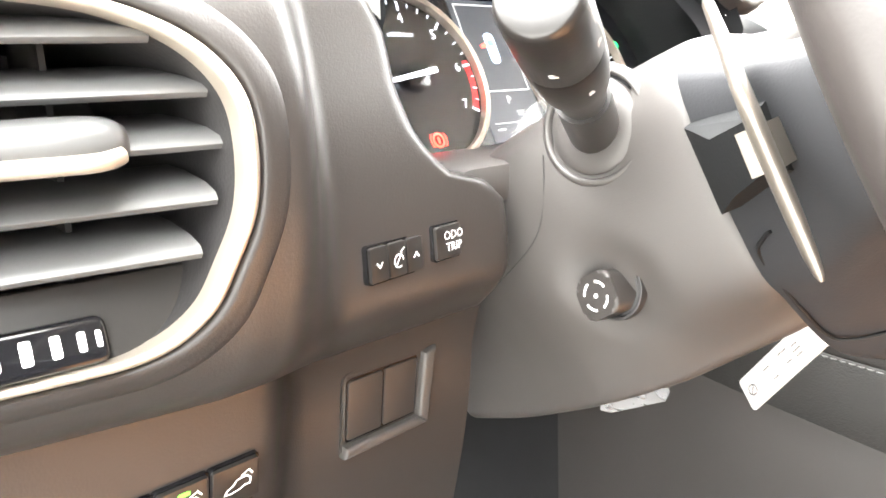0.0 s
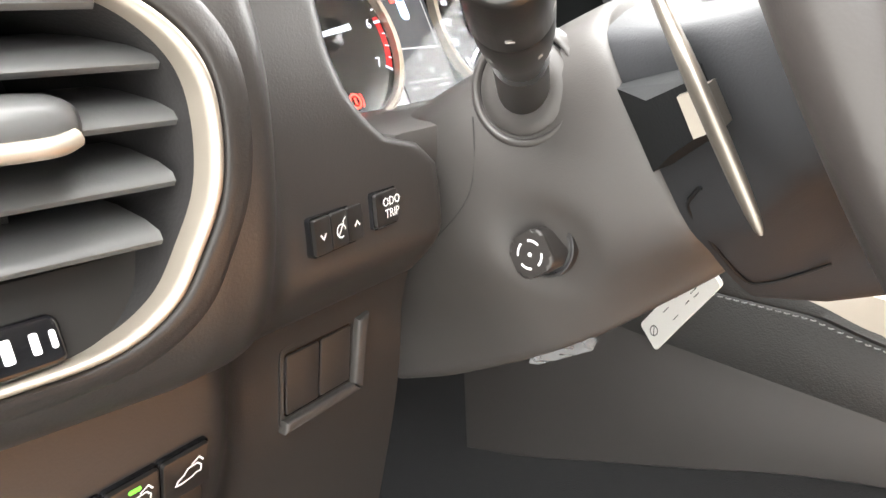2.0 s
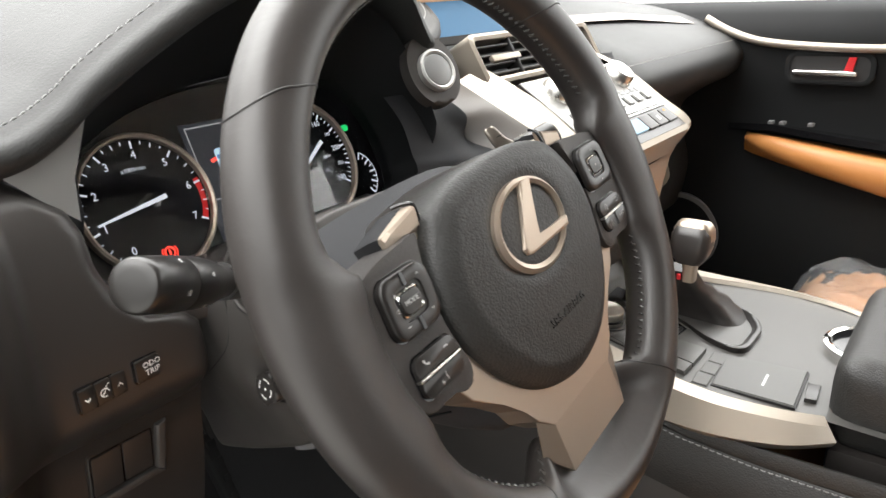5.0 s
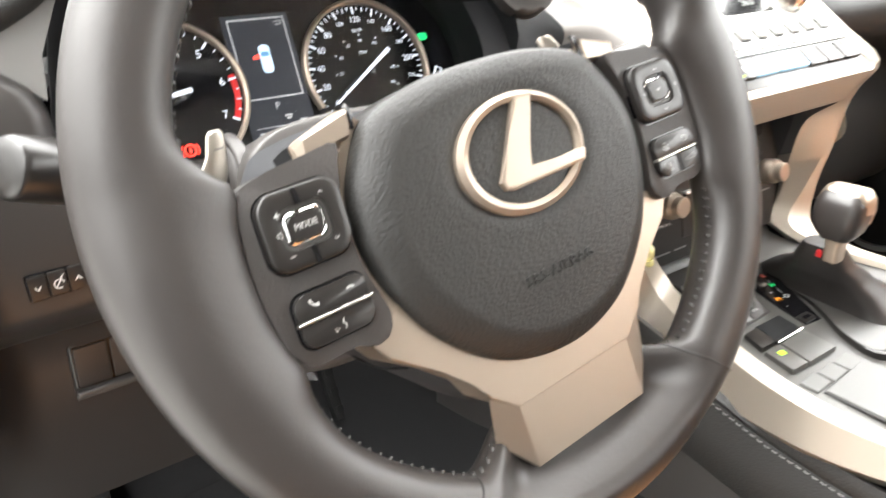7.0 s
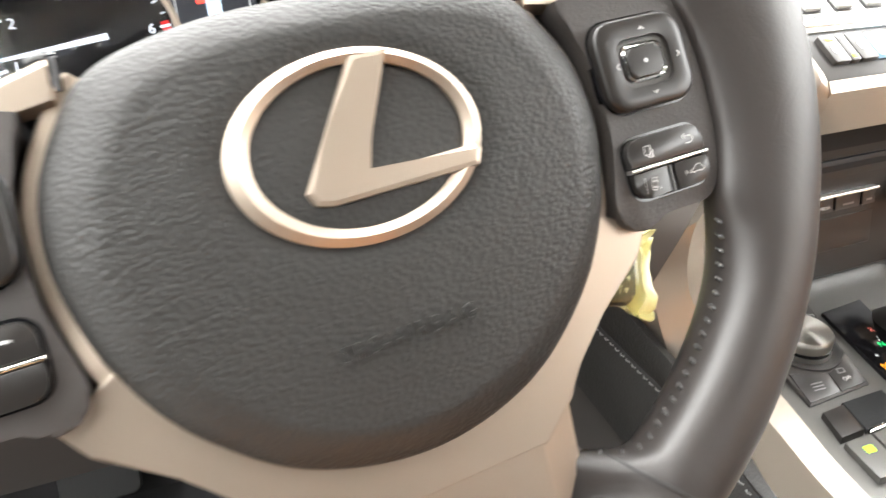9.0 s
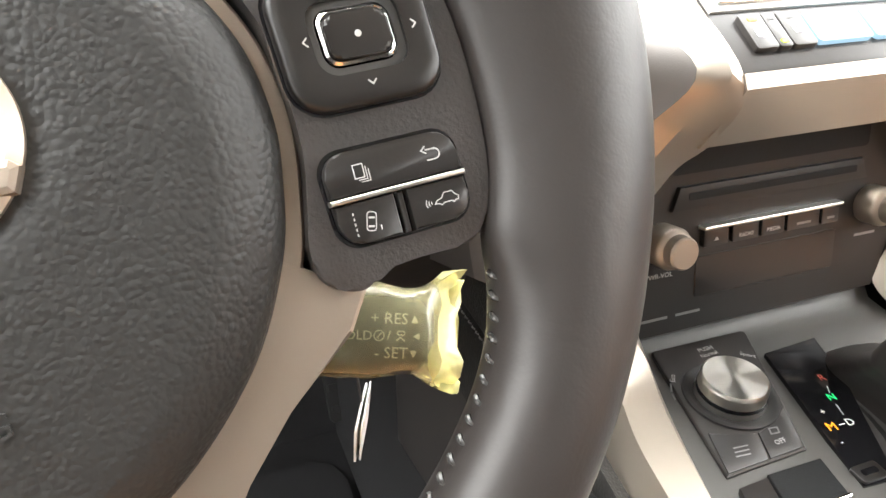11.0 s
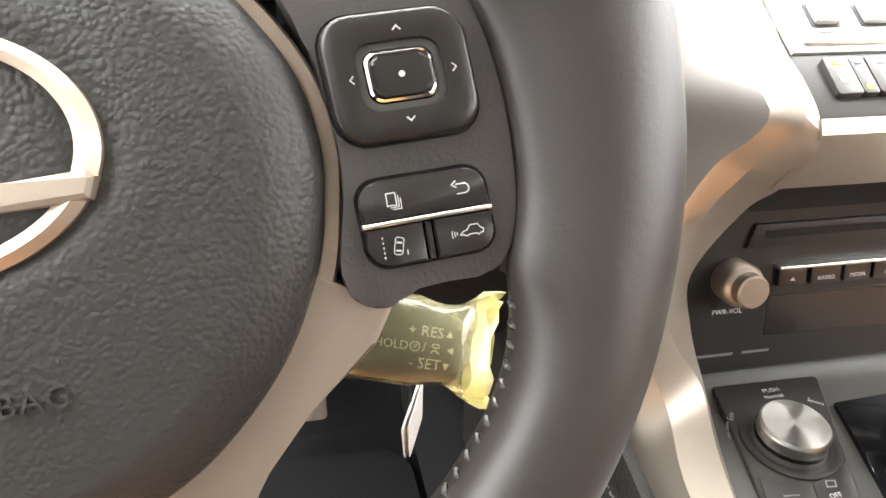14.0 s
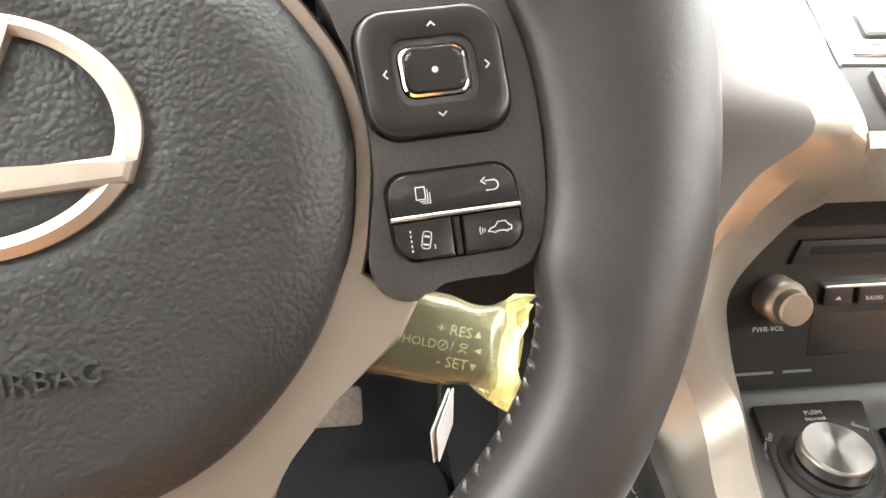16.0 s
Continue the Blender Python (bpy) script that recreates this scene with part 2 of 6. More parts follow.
def smooth_path(pts, per=8, closed=False):
    """A Catmull-Rom line through the places."""
    pts = [Vector(p) for p in pts]
    k = len(pts)
    out = []
    for i in range(k if closed else k - 1):
        if closed:
            p0, p1, p2, p3 = pts[(i - 1) % k], pts[i], pts[(i + 1) % k], pts[(i + 2) % k]
        else:
            p0, p1, p2, p3 = pts[max(i - 1, 0)], pts[i], pts[i + 1], pts[min(i + 2, k - 1)]
        for j in range(per):
            t = j / per
            out.append(0.5 * (2 * p1 + (p2 - p0) * t + (2 * p0 - 5 * p1 + 4 * p2 - p3) * t * t + (3 * p1 - p0 - 3 * p2 + p3) * t ** 3))
    if not closed:
        out.append(pts[-1])
    return out


def tube(pts, r, n=10, closed=False, bm=None, caps=True):
    """A round bead along a line; r may be a list."""
    pts = [Vector(p) for p in pts]
    k = len(pts)
    own = bmesh.new()
    rings, up = [], None
    for i, p in enumerate(pts):
        d = (pts[(i + 1) % k] - pts[i - 1]) if closed or 0 < i < k - 1 else (pts[1] - pts[0] if i == 0 else pts[-1] - pts[-2])
        d.normalize()
        if up is None:
            up = d.orthogonal().normalized()
        up = (up - d * up.dot(d)).normalized()
        side = d.cross(up)
        q = r[i] if isinstance(r, (list, tuple)) else r
        rings.append([own.verts.new(p + q * (math.cos(2 * math.pi * j / n) * up + math.sin(2 * math.pi * j / n) * side)) for j in range(n)])
    for a, b in zip(rings, rings[1:] + (rings[:1] if closed else [])):
        for j in range(n):
            own.faces.new((a[j], a[(j + 1) % n], b[(j + 1) % n], b[j]))
    if caps and not closed:
        own.faces.new(rings[0][::-1])
        own.faces.new(rings[-1])
    return merge(bm, own)


def ribbon(pts, width, z, bm=None, m=None, scale=1.0, closed=False, high=0.0001):
    """A flat printed stroke along 2D points, at the height z."""
    own = bmesh.new()
    pts = [Vector((x, y)) for x, y in pts]
    k = len(pts)
    rows = []
    for i, p in enumerate(pts):
        a = pts[i - 1] if i or closed else None
        b = pts[(i + 1) % k] if i < k - 1 or closed else None
        d1 = (p - a).normalized() if a is not None else (b - p).normalized()
        d2 = (b - p).normalized() if b is not None else d1
        nrm = Vector((-d1.y - d2.y, d1.x + d2.x))
        nrm = nrm.normalized() if nrm.length > 1e-6 else Vector((-d1.y, d1.x))
        wid = width / 2 / max(0.5, nrm.dot(Vector((-d1.y, d1.x))))
        rows.append([own.verts.new(((p + nrm * s * wid).x * scale, (p + nrm * s * wid).y * scale, z * scale)) for s in (1, -1)])
    for a, b in zip(rows, rows[1:] + (rows[:1] if closed else [])):
        own.faces.new((a[0], a[1], b[1], b[0]))
    if m is not None:
        own.transform(m)
    return merge(bm, own)


def arc(cx, cy, r, a0, a1, n=10):
    return [(cx + r * math.cos(radians(a0 + (a1 - a0) * i / n)), cy + r * math.sin(radians(a0 + (a1 - a0) * i / n))) for i in range(n + 1)]


def words(text, size, m, bm=None, deep=0.00005, spread=1.0):
    """Lettering in the built-in font, centred on the origin of m."""
    cu = bpy.data.curves.new("words", "FONT")
    cu.body, cu.size, cu.align_x, cu.align_y, cu.extrude = text, size, "CENTER", "CENTER", deep
    cu.space_character, cu.resolution_u = spread, 2
    ob = bpy.data.objects.new("words", cu)
    scene.collection.objects.link(ob)
    me = bpy.data.meshes.new_from_object(ob.evaluated_get(bpy.context.evaluated_depsgraph_get()))
    bpy.data.objects.remove(ob)
    bpy.data.curves.remove(cu)
    own = bmesh.new()
    own.from_mesh(me)
    bpy.data.meshes.remove(me)
    own.transform(m)
    return merge(bm, own)


def marks(name, bm, mat, parent, gap=0.0012, size=1.0):
    """One part for each group of strokes that lie closer than the gap, drawn down to a size round its middle."""
    bm.verts.index_update()
    seen, isles = set(), []
    for v0 in bm.verts:
        if v0.index in seen:
            continue
        isle, todo = [], [v0]
        seen.add(v0.index)
        while todo:
            v = todo.pop()
            isle.append(v)
            for e in v.link_edges:
                o = e.other_vert(v)
                if o.index not in seen:
                    seen.add(o.index)
                    todo.append(o)
        isles.append([isle, [min(v.co[k] for v in isle) for k in range(3)], [max(v.co[k] for v in isle) for k in range(3)]])
    joined = True
    while joined:
        joined = False
        for i in range(len(isles)):
            for j in range(len(isles) - 1, i, -1):
                a, b = isles[i], isles[j]
                if all(a[1][k] - gap < b[2][k] and b[1][k] - gap < a[2][k] for k in range(3)):
                    isles[i] = [a[0] + b[0], [min(p, q) for p, q in zip(a[1], b[1])], [max(p, q) for p, q in zip(a[2], b[2])]]
                    del isles[j]
                    joined = True
    for isle, lo, hi in isles:
        own = bmesh.new()
        mid = Vector(((lo[0] + hi[0]) / 2, (lo[1] + hi[1]) / 2, lo[2]))
        made = {v: own.verts.new(mid + (v.co - mid) * size) for v in isle}
        for f in {f for v in isle for f in v.link_faces}:
            own.faces.new([made[v] for v in f.verts])
        part(name, own, mat, parent)
    bm.free()


def at(x, y, z, turn=0.0, s=1.0):
    return Matrix.Translation((x, y, z)) @ Matrix.Rotation(radians(turn), 4, "Z") @ Matrix.Scale(s, 4)


def box(cx, cy, cz, w, d, h, bevel=0.0, seg=2, bm=None, m=None):
    own = bmesh.new()
    bmesh.ops.create_cube(own, size=1, matrix=Matrix.Translation((cx, cy, cz)) @ Matrix.Diagonal((w, d, h, 1)))
    if bevel:
        bmesh.ops.bevel(own, geom=list(own.edges), offset=bevel, segments=seg, affect="EDGES", profile=0.6)
    if m is not None:
        own.transform(m)
    return merge(bm, own)


def step(a, b, x):
    t = min(1, max(0, (x - a) / (b - a)))
    return t * t * (3 - 2 * t)


def curve_at(pts, v):
    """The place at v (0 to 1) on a line of equal-step knots."""
    k = len(pts) - 1
    i = min(k - 1, int(v * k))
    t = v * k - i
    p0, p1, p2, p3 = pts[max(i - 1, 0)], pts[i], pts[i + 1], pts[min(i + 2, k)]
    return [0.5 * (2 * b + (c - a) * t + (2 * a - 5 * b + 4 * c - d) * t * t + (3 * b - a - 3 * c + d) * t ** 3) for a, b, c, d in zip(p0, p1, p2, p3)]


# ---- frames of reference: the column leans 24 degrees, the wheel is turned 6 degrees ----
HUB = (0, 0, 0.62)
KM = basis(HUB, (1, 0, 0), (0, math.sin(radians(24)), math.cos(radians(24))))
WM = KM @ Matrix.Rotation(radians(6), 4, "Z")


# ---- the steering wheel ----
PANEL_EDGE = [(-38, 148.5), (-34, 147.9), (-31, 146.6), (-28, 144.6), (-25.2, 142.0), (-23.2, 139.4), (-21.2, 138.2), (-19, 138.2), (-13.5, 137.7), (-4.7, 135.0), (2.6, 132.7), (8.0, 129.8), (10.0, 130.5), (12.5, 138.0), (15.0, 145.0), (19, 148.2), (24, 148.5)]


def panel_reach(deg):
    """The inner radius of the leather beside a switch panel."""
    for (a, r), (b, q) in zip(PANEL_EDGE, PANEL_EDGE[1:]):
        if a <= deg <= b:
            return r + (q - r) * step(a, b, deg) if abs(q - r) > 3 else r + (q - r) * (deg - a) / (b - a)
    return 148.5


def rim_section(theta, k=36):
    """The loop of the leather rim at an angle, drawn in to the switch panels and the lower trim."""
    c, s = math.cos(theta), math.sin(theta)
    deg = math.degrees(math.atan2(s, abs(c)))
    inner = panel_reach(deg)
    reach = min(1.0, (148.5 - inner) / 11.0)
    low = (1 - step(44, 74, abs(146 * c))) * (1 if s < 0 else 0)
    inner -= 21 * low
    outer = 185.5
    mid, half = (inner + outer) / 2, (outer - inner) / 2
    loop = []
    for i in range(k):
        a = 2 * math.pi * i / k
        u = math.copysign(abs(math.cos(a)) ** 0.85, math.cos(a))
        v = math.copysign(abs(math.sin(a)) ** 0.9, math.sin(a))
        r = mid + half * u
        sink = low * step(169, 149, r)
        lift = 4.4 * reach * step(-30, -20, deg) * step(0.0, 1.0, -u)
        z = -9 + lift + (17.5 - (lift if v > 0 else -lift)) * v * (1 - 0.22 * reach * max(0, -u)) * (1 - 0.35 * sink) - 17 * sink
        loop.append((r * c * MM, r * s * MM, z * MM))
    return loop


def steering_wheel():
    w = thing("steering_wheel", "black leather steering wheel with silver trim and switch pads", "steering wheel", WM)
    n = 240
    loops = [rim_section(2 * math.pi * i / n) for i in range(n)]
    bm = loft(loops + loops[:1], caps=False)
    bmesh.ops.remove_doubles(bm, verts=bm.verts, dist=1e-6)
    rim = part("rim", bm, LEATHER, w, "smooth black leather rim", 60)
    # seams across the rim
    for deg, lean in ((138.5, 5.5), (41.5, -5.5), (-62.0, 2.5), (-122.6, -2.5)):
        loop = [Vector(rim_section(radians(deg + lean * math.cos(2 * math.pi * i / 36)))[i]) for i in range(36)]
        mid = sum(loop, Vector()) / len(loop)
        part("seam", tube([mid + (p - mid) * 1.004 for p in loop], 0.0006, 6, True), DARK, rim)
    # cross stitches along the inner edge
    bm = bmesh.new()
    random.seed(21)
    deg = -180.0
    while deg < 180:
        sec, sec2 = rim_section(radians(deg)), rim_section(radians(deg + 0.7))
        k = len(sec) // 2
        p = Vector(sec[k])
        off = math.degrees(math.atan2(p.y, abs(p.x)))
        if (math.hypot(p.x, p.y) > 0.1470 or off < -25.0) and abs(p.x) > 0.048 - 0.2 * (p.y > 0):
            way = Vector((-p.x, -p.y, 0)).normalized() * 0.0008
            a, b = Vector(sec[k - 1]).lerp(Vector(sec[k]), 0.1), Vector(sec2[k]).lerp(Vector(sec2[k + 1]), 0.1)
            mid = (a + b) / 2 + way * 0.9
            fat = random.uniform(0.9, 1.15)
            tube(smooth_path([a - way, a + (mid - a) * 0.4 + way * 0.3, mid, b + (mid - b) * 0.4 + way * 0.3, b - way], 3), [0.0006 * fat] * 3 + [0.0008 * fat] * 7 + [0.0006 * fat] * 3, 7, bm=bm)
        deg += 2.05
    part("stitching", bm, STITCH, rim, "dark grey waxed stitching")["kind"] = "stuff"
    # pad over the airbag
    half = [(0, 43), (28, 42), (52, 37.5), (66, 31), (75, 20), (83, 5), (86, -12), (84.5, -27), (79.5, -45), (67, -66.5), (46, -86), (24, -96), (0, -99.5)]
    ring = smooth_path([(x, y, 0) for x, y in half] + [(-x, y, 0) for x, y in half[-2:0:-1]], 6, True)
    centre = Vector((0, -24, 0))
    prof = [(0.99, -34), (1.0, -20), (1.0, -7), (0.985, -3.5), (0.955, -1.0), (0.9, 1.6), (0.85, 3.4), (0.82, 4.0), (0.74, 4.4), (0.6, 5.0), (0.45, 5.4), (0.3, 5.7), (0.15, 5.9), (0.03, 6.0)]
    fine = prof[:8] + [(f0 + (f1 - f0) * j / 5, z0 + (z1 - z0) * j / 5) for (f0, z0), (f1, z1) in zip(prof[7:], prof[8:]) for j in range(1, 6)]
    loops = []
    for f, z in fine:
        loop = []
        for p in ring:
            q = centre + (p - centre) * f
            e = math.hypot((q.x - 0.6) / 38.2, (q.y + 4.4) / 27.8)
            loop.append((q.x * MM, q.y * MM, (z - (1.5 * math.exp(-((e - 0.98) / 0.13) ** 2) if f < 0.9 else 0)) * MM))
        loops.append(loop)
    pad = part("airbag_pad", loft(loops), HIDE, w, "grained black airbag cover", 50)
    # emblem: an oval ring and an angled bar
    bm = ringplate(circle(0.6, -4.4, 38.2, 80, 27.8), circle(1.2, -4.0, 32.0, 80, 23.2), 3.0, 6.2, scale=MM, crown=1.5)
    prism([(4.2, 21.0), (16.0, 20.8), (3.6, -4.0), (-0.6, -11.0), (0.8, -13.0), (35.0, -11.8), (36.8, -13.6), (34.6, -18.6), (-11.5, -19.0), (-16.6, -17.6), (-18.4, -13.6), (-8.0, 2.0)][::-1], 3.0, 8.0, 1.7, 2, bm=bm, scale=MM)
    part("emblem", bm, SILVER, pad, "satin silver oval emblem with an angled bar", 12)
    bm = words("SRS-AIRBAG", 0.0074, at(0, -0.0602, 0.0056), deep=0.0005, spread=1.12)
    ribbon(arc(-1.5, -67.5, 2.6, -200, 20), 0.6, 5.95, bm=bm, scale=MM)
    ribbon([(-4.5, -65.5), (-1.5, -66.5), (2.0, -65.0)], 0.55, 5.95, bm=bm, scale=MM)
    part("airbag_lettering", bm, HIDE, pad, "moulded lettering")
    # hub behind the pad: its top runs back to the column
    loops = []
    for z, f, up in ((-8, 0.97, 0), (-30, 0.99, 1), (-52, 0.93, 4), (-78, 0.86, 3)):
        loops.append([((centre + (p - centre) * f) * MM + Vector((0, up * MM if p.y > 0 else 0, z * MM))) for p in ring])
    part("hub_cover", loft(loops), PLASTIC, w, "", 50)
    # silver lower trim
    face = [(-78, -44), (-97, -57), (-91, -66), (-72, -79.5), (-58, -92), (-52.5, -103), (-39, -114.5)]
    outline = face + [(-x, y) for x, y in face[::-1]]
    bm = prism(outline, -30, -8.5, 1.0, 2, scale=MM)
    v = [bm.verts.new(Vector(p) * MM) for p in ((-39, -113.5, -8.6), (37, -113.5, -8.6), (36.5, -145, -9.5), (-39, -145, -9.5), (-52.5, -103.5, -10), (-54, -126, -15), (51, -103.5, -10), (52, -127, -15), (-38, -148, -32), (36, -148, -32))]
    for f in ((0, 3, 2, 1), (4, 5, 3, 0), (1, 2, 7, 6), (3, 8, 9, 2), (5, 8, 3), (2, 9, 7)):
        bm.faces.new([v[i] for i in f])
    bmesh.ops.remove_doubles(bm, verts=bm.verts, dist=0.00001)
    part("lower_trim", bm, SILVER, w, "champagne silver lower spoke trim", 6)
    for side in (1, -1):
        edge = [p for p in ring if p.x * side > 0 and -52 < p.y < 33]
        edge.sort(key=lambda p: p.y)
        rows = []
        for p in edge:
            out = (p - centre).normalized()
            wide, sunk = 4.8 + 0.4 * step(-34, -50, p.y), -11.5 + 2.8 * step(-28, -48, p.y)
            rows.append([(p + out * o) * MM + Vector((0, 0, h * MM)) for o, h in ((-1.0, -24), (-1.0, -1.0 + sunk), (0.4, sunk), (wide - 0.8, sunk), (wide, -0.8 + sunk), (wide, -24))])
        part("trim_edge", loft(rows), SILVER, w, "thin silver band beside the pad", 30)
    # side switch modules
    outr = [(81.5, 26.5), (87, 12), (89.6, -4), (90, -22), (87.6, -35), (85.6, -44), (86.6, -51.5), (91, -55.4), (96.5, -56.4), (101, -53.4), (111, -52.6), (124, -52.4), (130, -46), (133.4, -32), (134, -11), (132, 6), (128.3, 18.6), (125.5, 21.2), (114, 24.0), (97, 25.8)]
    for side in (1, -1):
        pts = [(side * x, y) for x, y in outr]
        pts = [(p.x, p.y) for p in smooth_path([(x, y, 0) for x, y in pts], 3, True)]
        mod = part("switch_panel", prism(pts[::side], -30, -4.0, 0.9, 2, scale=MM), PANEL, w, "textured black switch panel")
        pad4 = rrect(side * 108.0, 0.2, 36.4, 31.4, 8, 6, -0.05 * side)
        dish = rrect(side * 108.2, 0.2, 21.6, 16.8, 4.6, 6, -0.05 * side)
        part("direction_pad", ringplate(pad4, dish, -6, 0.1, scale=MM, crown=0.5, edge=1.6), BUTTON, mod, "black direction pad", 50)
        part("pad_dish", ringplate(dish, rrect(side * 108.2, 0.2, 17.8, 13.2, 3.6, 6, -0.05 * side), -6, -1.4, scale=MM, crown=0.2), SATIN, mod, "dished grey rim")
        part("pad_gap", ringplate(rrect(side * 108.0, 0.2, 38.0, 33, 8.6, 6, -0.05 * side), pad4, -6, -3.7, scale=MM), GLOSS, mod)
        part("pad_gap", prism(rrect(side * 108.2, 0.2, 18, 13.4, 3.6, 6, -0.05 * side), -6, -3.0, 0, scale=MM), GLOSS, mod)
        part("centre_ring", ringplate(rrect(side * 108.2, 0.2, 17.0, 12.4, 3.2, 6, -0.05 * side), rrect(side * 108.2, 0.2, 14.6, 10.0, 2.2, 6, -0.05 * side), -5, -0.5, scale=MM, crown=0.5), CHROME, mod, "chrome button ring")
        knob = part("centre_button", prism(rrect(side * 108.2, 0.2, 14.5, 9.9, 2.2, 6, -0.05 * side), -5, 0.3, 1.2, 3, scale=MM), BUTTON, mod)
        low = rrect(side * 108.8, -35.2, 32.4, 21.2, 5.5, 6, -0.04 * side)
        part("pad_gap", prism(rrect(side * 108.8, -35.2, 34.4, 23.2, 6, 6, -0.04 * side), -6, -3.6, 0, scale=MM), GLOSS, mod)
        up = [(x, y) for x, y in low if y > -34.9]
        part("upper_button", prism([(side * 125.2, -34.6)] + up + [(side * 108.8 - 16.3 if side > 0 else -125.2 + 32.8, -34.6)] if side > 0 else [(-92.4, -34.6)] + up + [(-125.2, -34.6)], -5, -1.0, 0.7, 2, scale=MM), BUTTON, mod)
        dn = [(x, y) for x, y in low if y < -35.9]
        if side > 0:
            lft = [(x, y) for x, y in dn if x < 108]
            rgt = [(x, y) for x, y in dn if x > 108]
            part("lower_button", prism([(92.6, -36.2)] + lft + [(107.2, -46.1), (107.2, -36.2)], -5, -1.0, 0.7, 2, scale=MM), BUTTON, mod)
            part("lower_button", prism([(110.2, -36.2), (110.2, -46.1)] + rgt + [(125.0, -36.2)], -5, -1.0, 0.7, 2, scale=MM), BUTTON, mod)
            part("divider", prism([(108, -46), (109.4, -46), (109.4, -36.4), (108, -36.4)], -5, -1.4, 0.3, 1, scale=MM), BUTTON, mod)
        else:
            part("lower_button", prism([(-125.0, -36.2)] + dn + [(-92.6, -36.2)], -5, -1.0, 0.7, 2, scale=MM), BUTTON, mod)
        part("chrome_strip", prism([(side * 108.8 - 16.6, -36.0), (side * 108.8 + 16.6, -36.0), (side * 108.8 + 16.6, -34.7), (side * 108.8 - 16.6, -34.7)], -4, -0.1, 0.6, 3, scale=MM), BRUSHED, mod, "thin chrome strip")
        # printed marks
        bm = bmesh.new()
        cx = side * 108.5
        z = 1.25

        def chevron(x, y, turn, s=1.4, h=z):
            ribbon([(-s, -s * 0.45), (0, s * 0.55), (s, -s * 0.45)], 0.5, h, bm=bm, m=at(x * MM, y * MM, 0, turn), scale=MM)
        if side > 0:
            chevron(cx, 11.0, 0)
            chevron(cx, -10.8, 180)
            chevron(cx - 12.6, 0, 90)
            chevron(cx + 12.6, 0, -90)
            prism(circle(108.2, 0.2, 1.1, 14), 0.2, 0.5, bm=bm, scale=MM)
            h = -0.85
            ribbon([(98.6, -31.5), (101.8, -31.5), (101.8, -27.2), (98.6, -27.2)], 0.35, h, bm=bm, scale=MM, closed=True)
            ribbon([(99.6, -32.2), (102.6, -32.2), (102.6, -28.2)], 0.3, h, bm=bm, scale=MM)
            ribbon([(100.4, -32.9), (103.4, -32.9), (103.4, -29.2)], 0.3, h, bm=bm, scale=MM)
            ribbon([(116.5, -28.2), (119.5, -28.2)] + arc(119.5, -29.9, 1.7, 90, -90, 8) + [(116.6, -31.6)], 0.45, h, bm=bm, scale=MM)
            ribbon([(116.8, -26.9), (115.2, -28.2), (116.8, -29.4)], 0.45, h, bm=bm, scale=MM)
            for k in range(5):
                ribbon([(96.6, -45 + 1.7 * k), (96.6, -44.1 + 1.7 * k)], 0.45, h, bm=bm, scale=MM)
            car = at(0.1003, -0.0412, 0, -14)
            ribbon(rrect(0, 0, 3.0, 6.0, 0.9, 3), 0.3, h, bm=bm, m=car, scale=MM, closed=True)
            ribbon([(-1, 1.2), (1, 1.2)], 0.6, h, bm=bm, m=car, scale=MM)
            ribbon([(-1, -1.6), (1, -1.6)], 0.6, h, bm=bm, m=car, scale=MM)
            ribbon([(103.0, -44.6), (103.0, -43)], 0.4, h, bm=bm, scale=MM)
            ribbon([(115.5, -41.6), (116.4, -40.6), (118, -40.2), (119.2, -38.6), (122, -38.6), (123, -40.0), (124, -40.6), (123.8, -41.8), (122.8, -41.8), (122.2, -42.4), (121.4, -41.8), (118.6, -41.8), (117.8, -42.4), (117, -41.8)], 0.35, h, bm=bm, scale=MM, closed=True)
            for k in range(3):
                ribbon(arc(115.3 - 0.1 * k, -41.0, 1.0 + 0.8 * k, 150, 210, 4), 0.3, h, bm=bm, scale=MM)
        else:
            chevron(-98.4, 10.2, 0)
            chevron(-98.2, -8.6, 180)
            ribbon([(-120.2, 6.8), (-116.6, 6.8)], 0.6, z, bm=bm, scale=MM)
            ribbon([(-118.4, 5.0), (-118.4, 8.6)], 0.6, z, bm=bm, scale=MM)
            ribbon([(-119.6, -9.6), (-116.4, -9.6)], 0.6, z, bm=bm, scale=MM)
            ribbon([(-121.4, -1.2), (-120, -1.2), (-118.9, -2.2), (-118.9, 1.4), (-120, 0.4), (-121.4, 0.4)], 0.3, z, bm=bm, scale=MM, closed=True)
            words("MODE", 0.0050, at(-0.1082, 0.0002, 0.0005), bm=bm)
            h = -0.85
            ribbon(arc(-114.4, -26.3, 4.2, 195, 270, 8), 1.1, h, bm=bm, scale=MM)
            ribbon(arc(-100.0, -32.6, 4.0, 55, 125, 8), 1.1, h, bm=bm, scale=MM)
            ribbon([(-118.4, -26.6), (-118.2, -28.2)], 1.7, h, bm=bm, scale=MM)
            ribbon([(-115.4, -30.6), (-113.8, -30.2)], 1.7, h, bm=bm, scale=MM)
            ribbon([(-107, -38.2), (-108.2, -40.4), (-106.8, -42.2), (-107.6, -44.2)], 0.6, h, bm=bm, scale=MM)
            for k in range(3):
                ribbon(arc(-109.6, -42.6, 0.9 + 0.9 * k, 150, 210, 4), 0.4, h, bm=bm, scale=MM)
        marks("printed_mark", bm, PRINT, mod, 0.0012, 0.72)
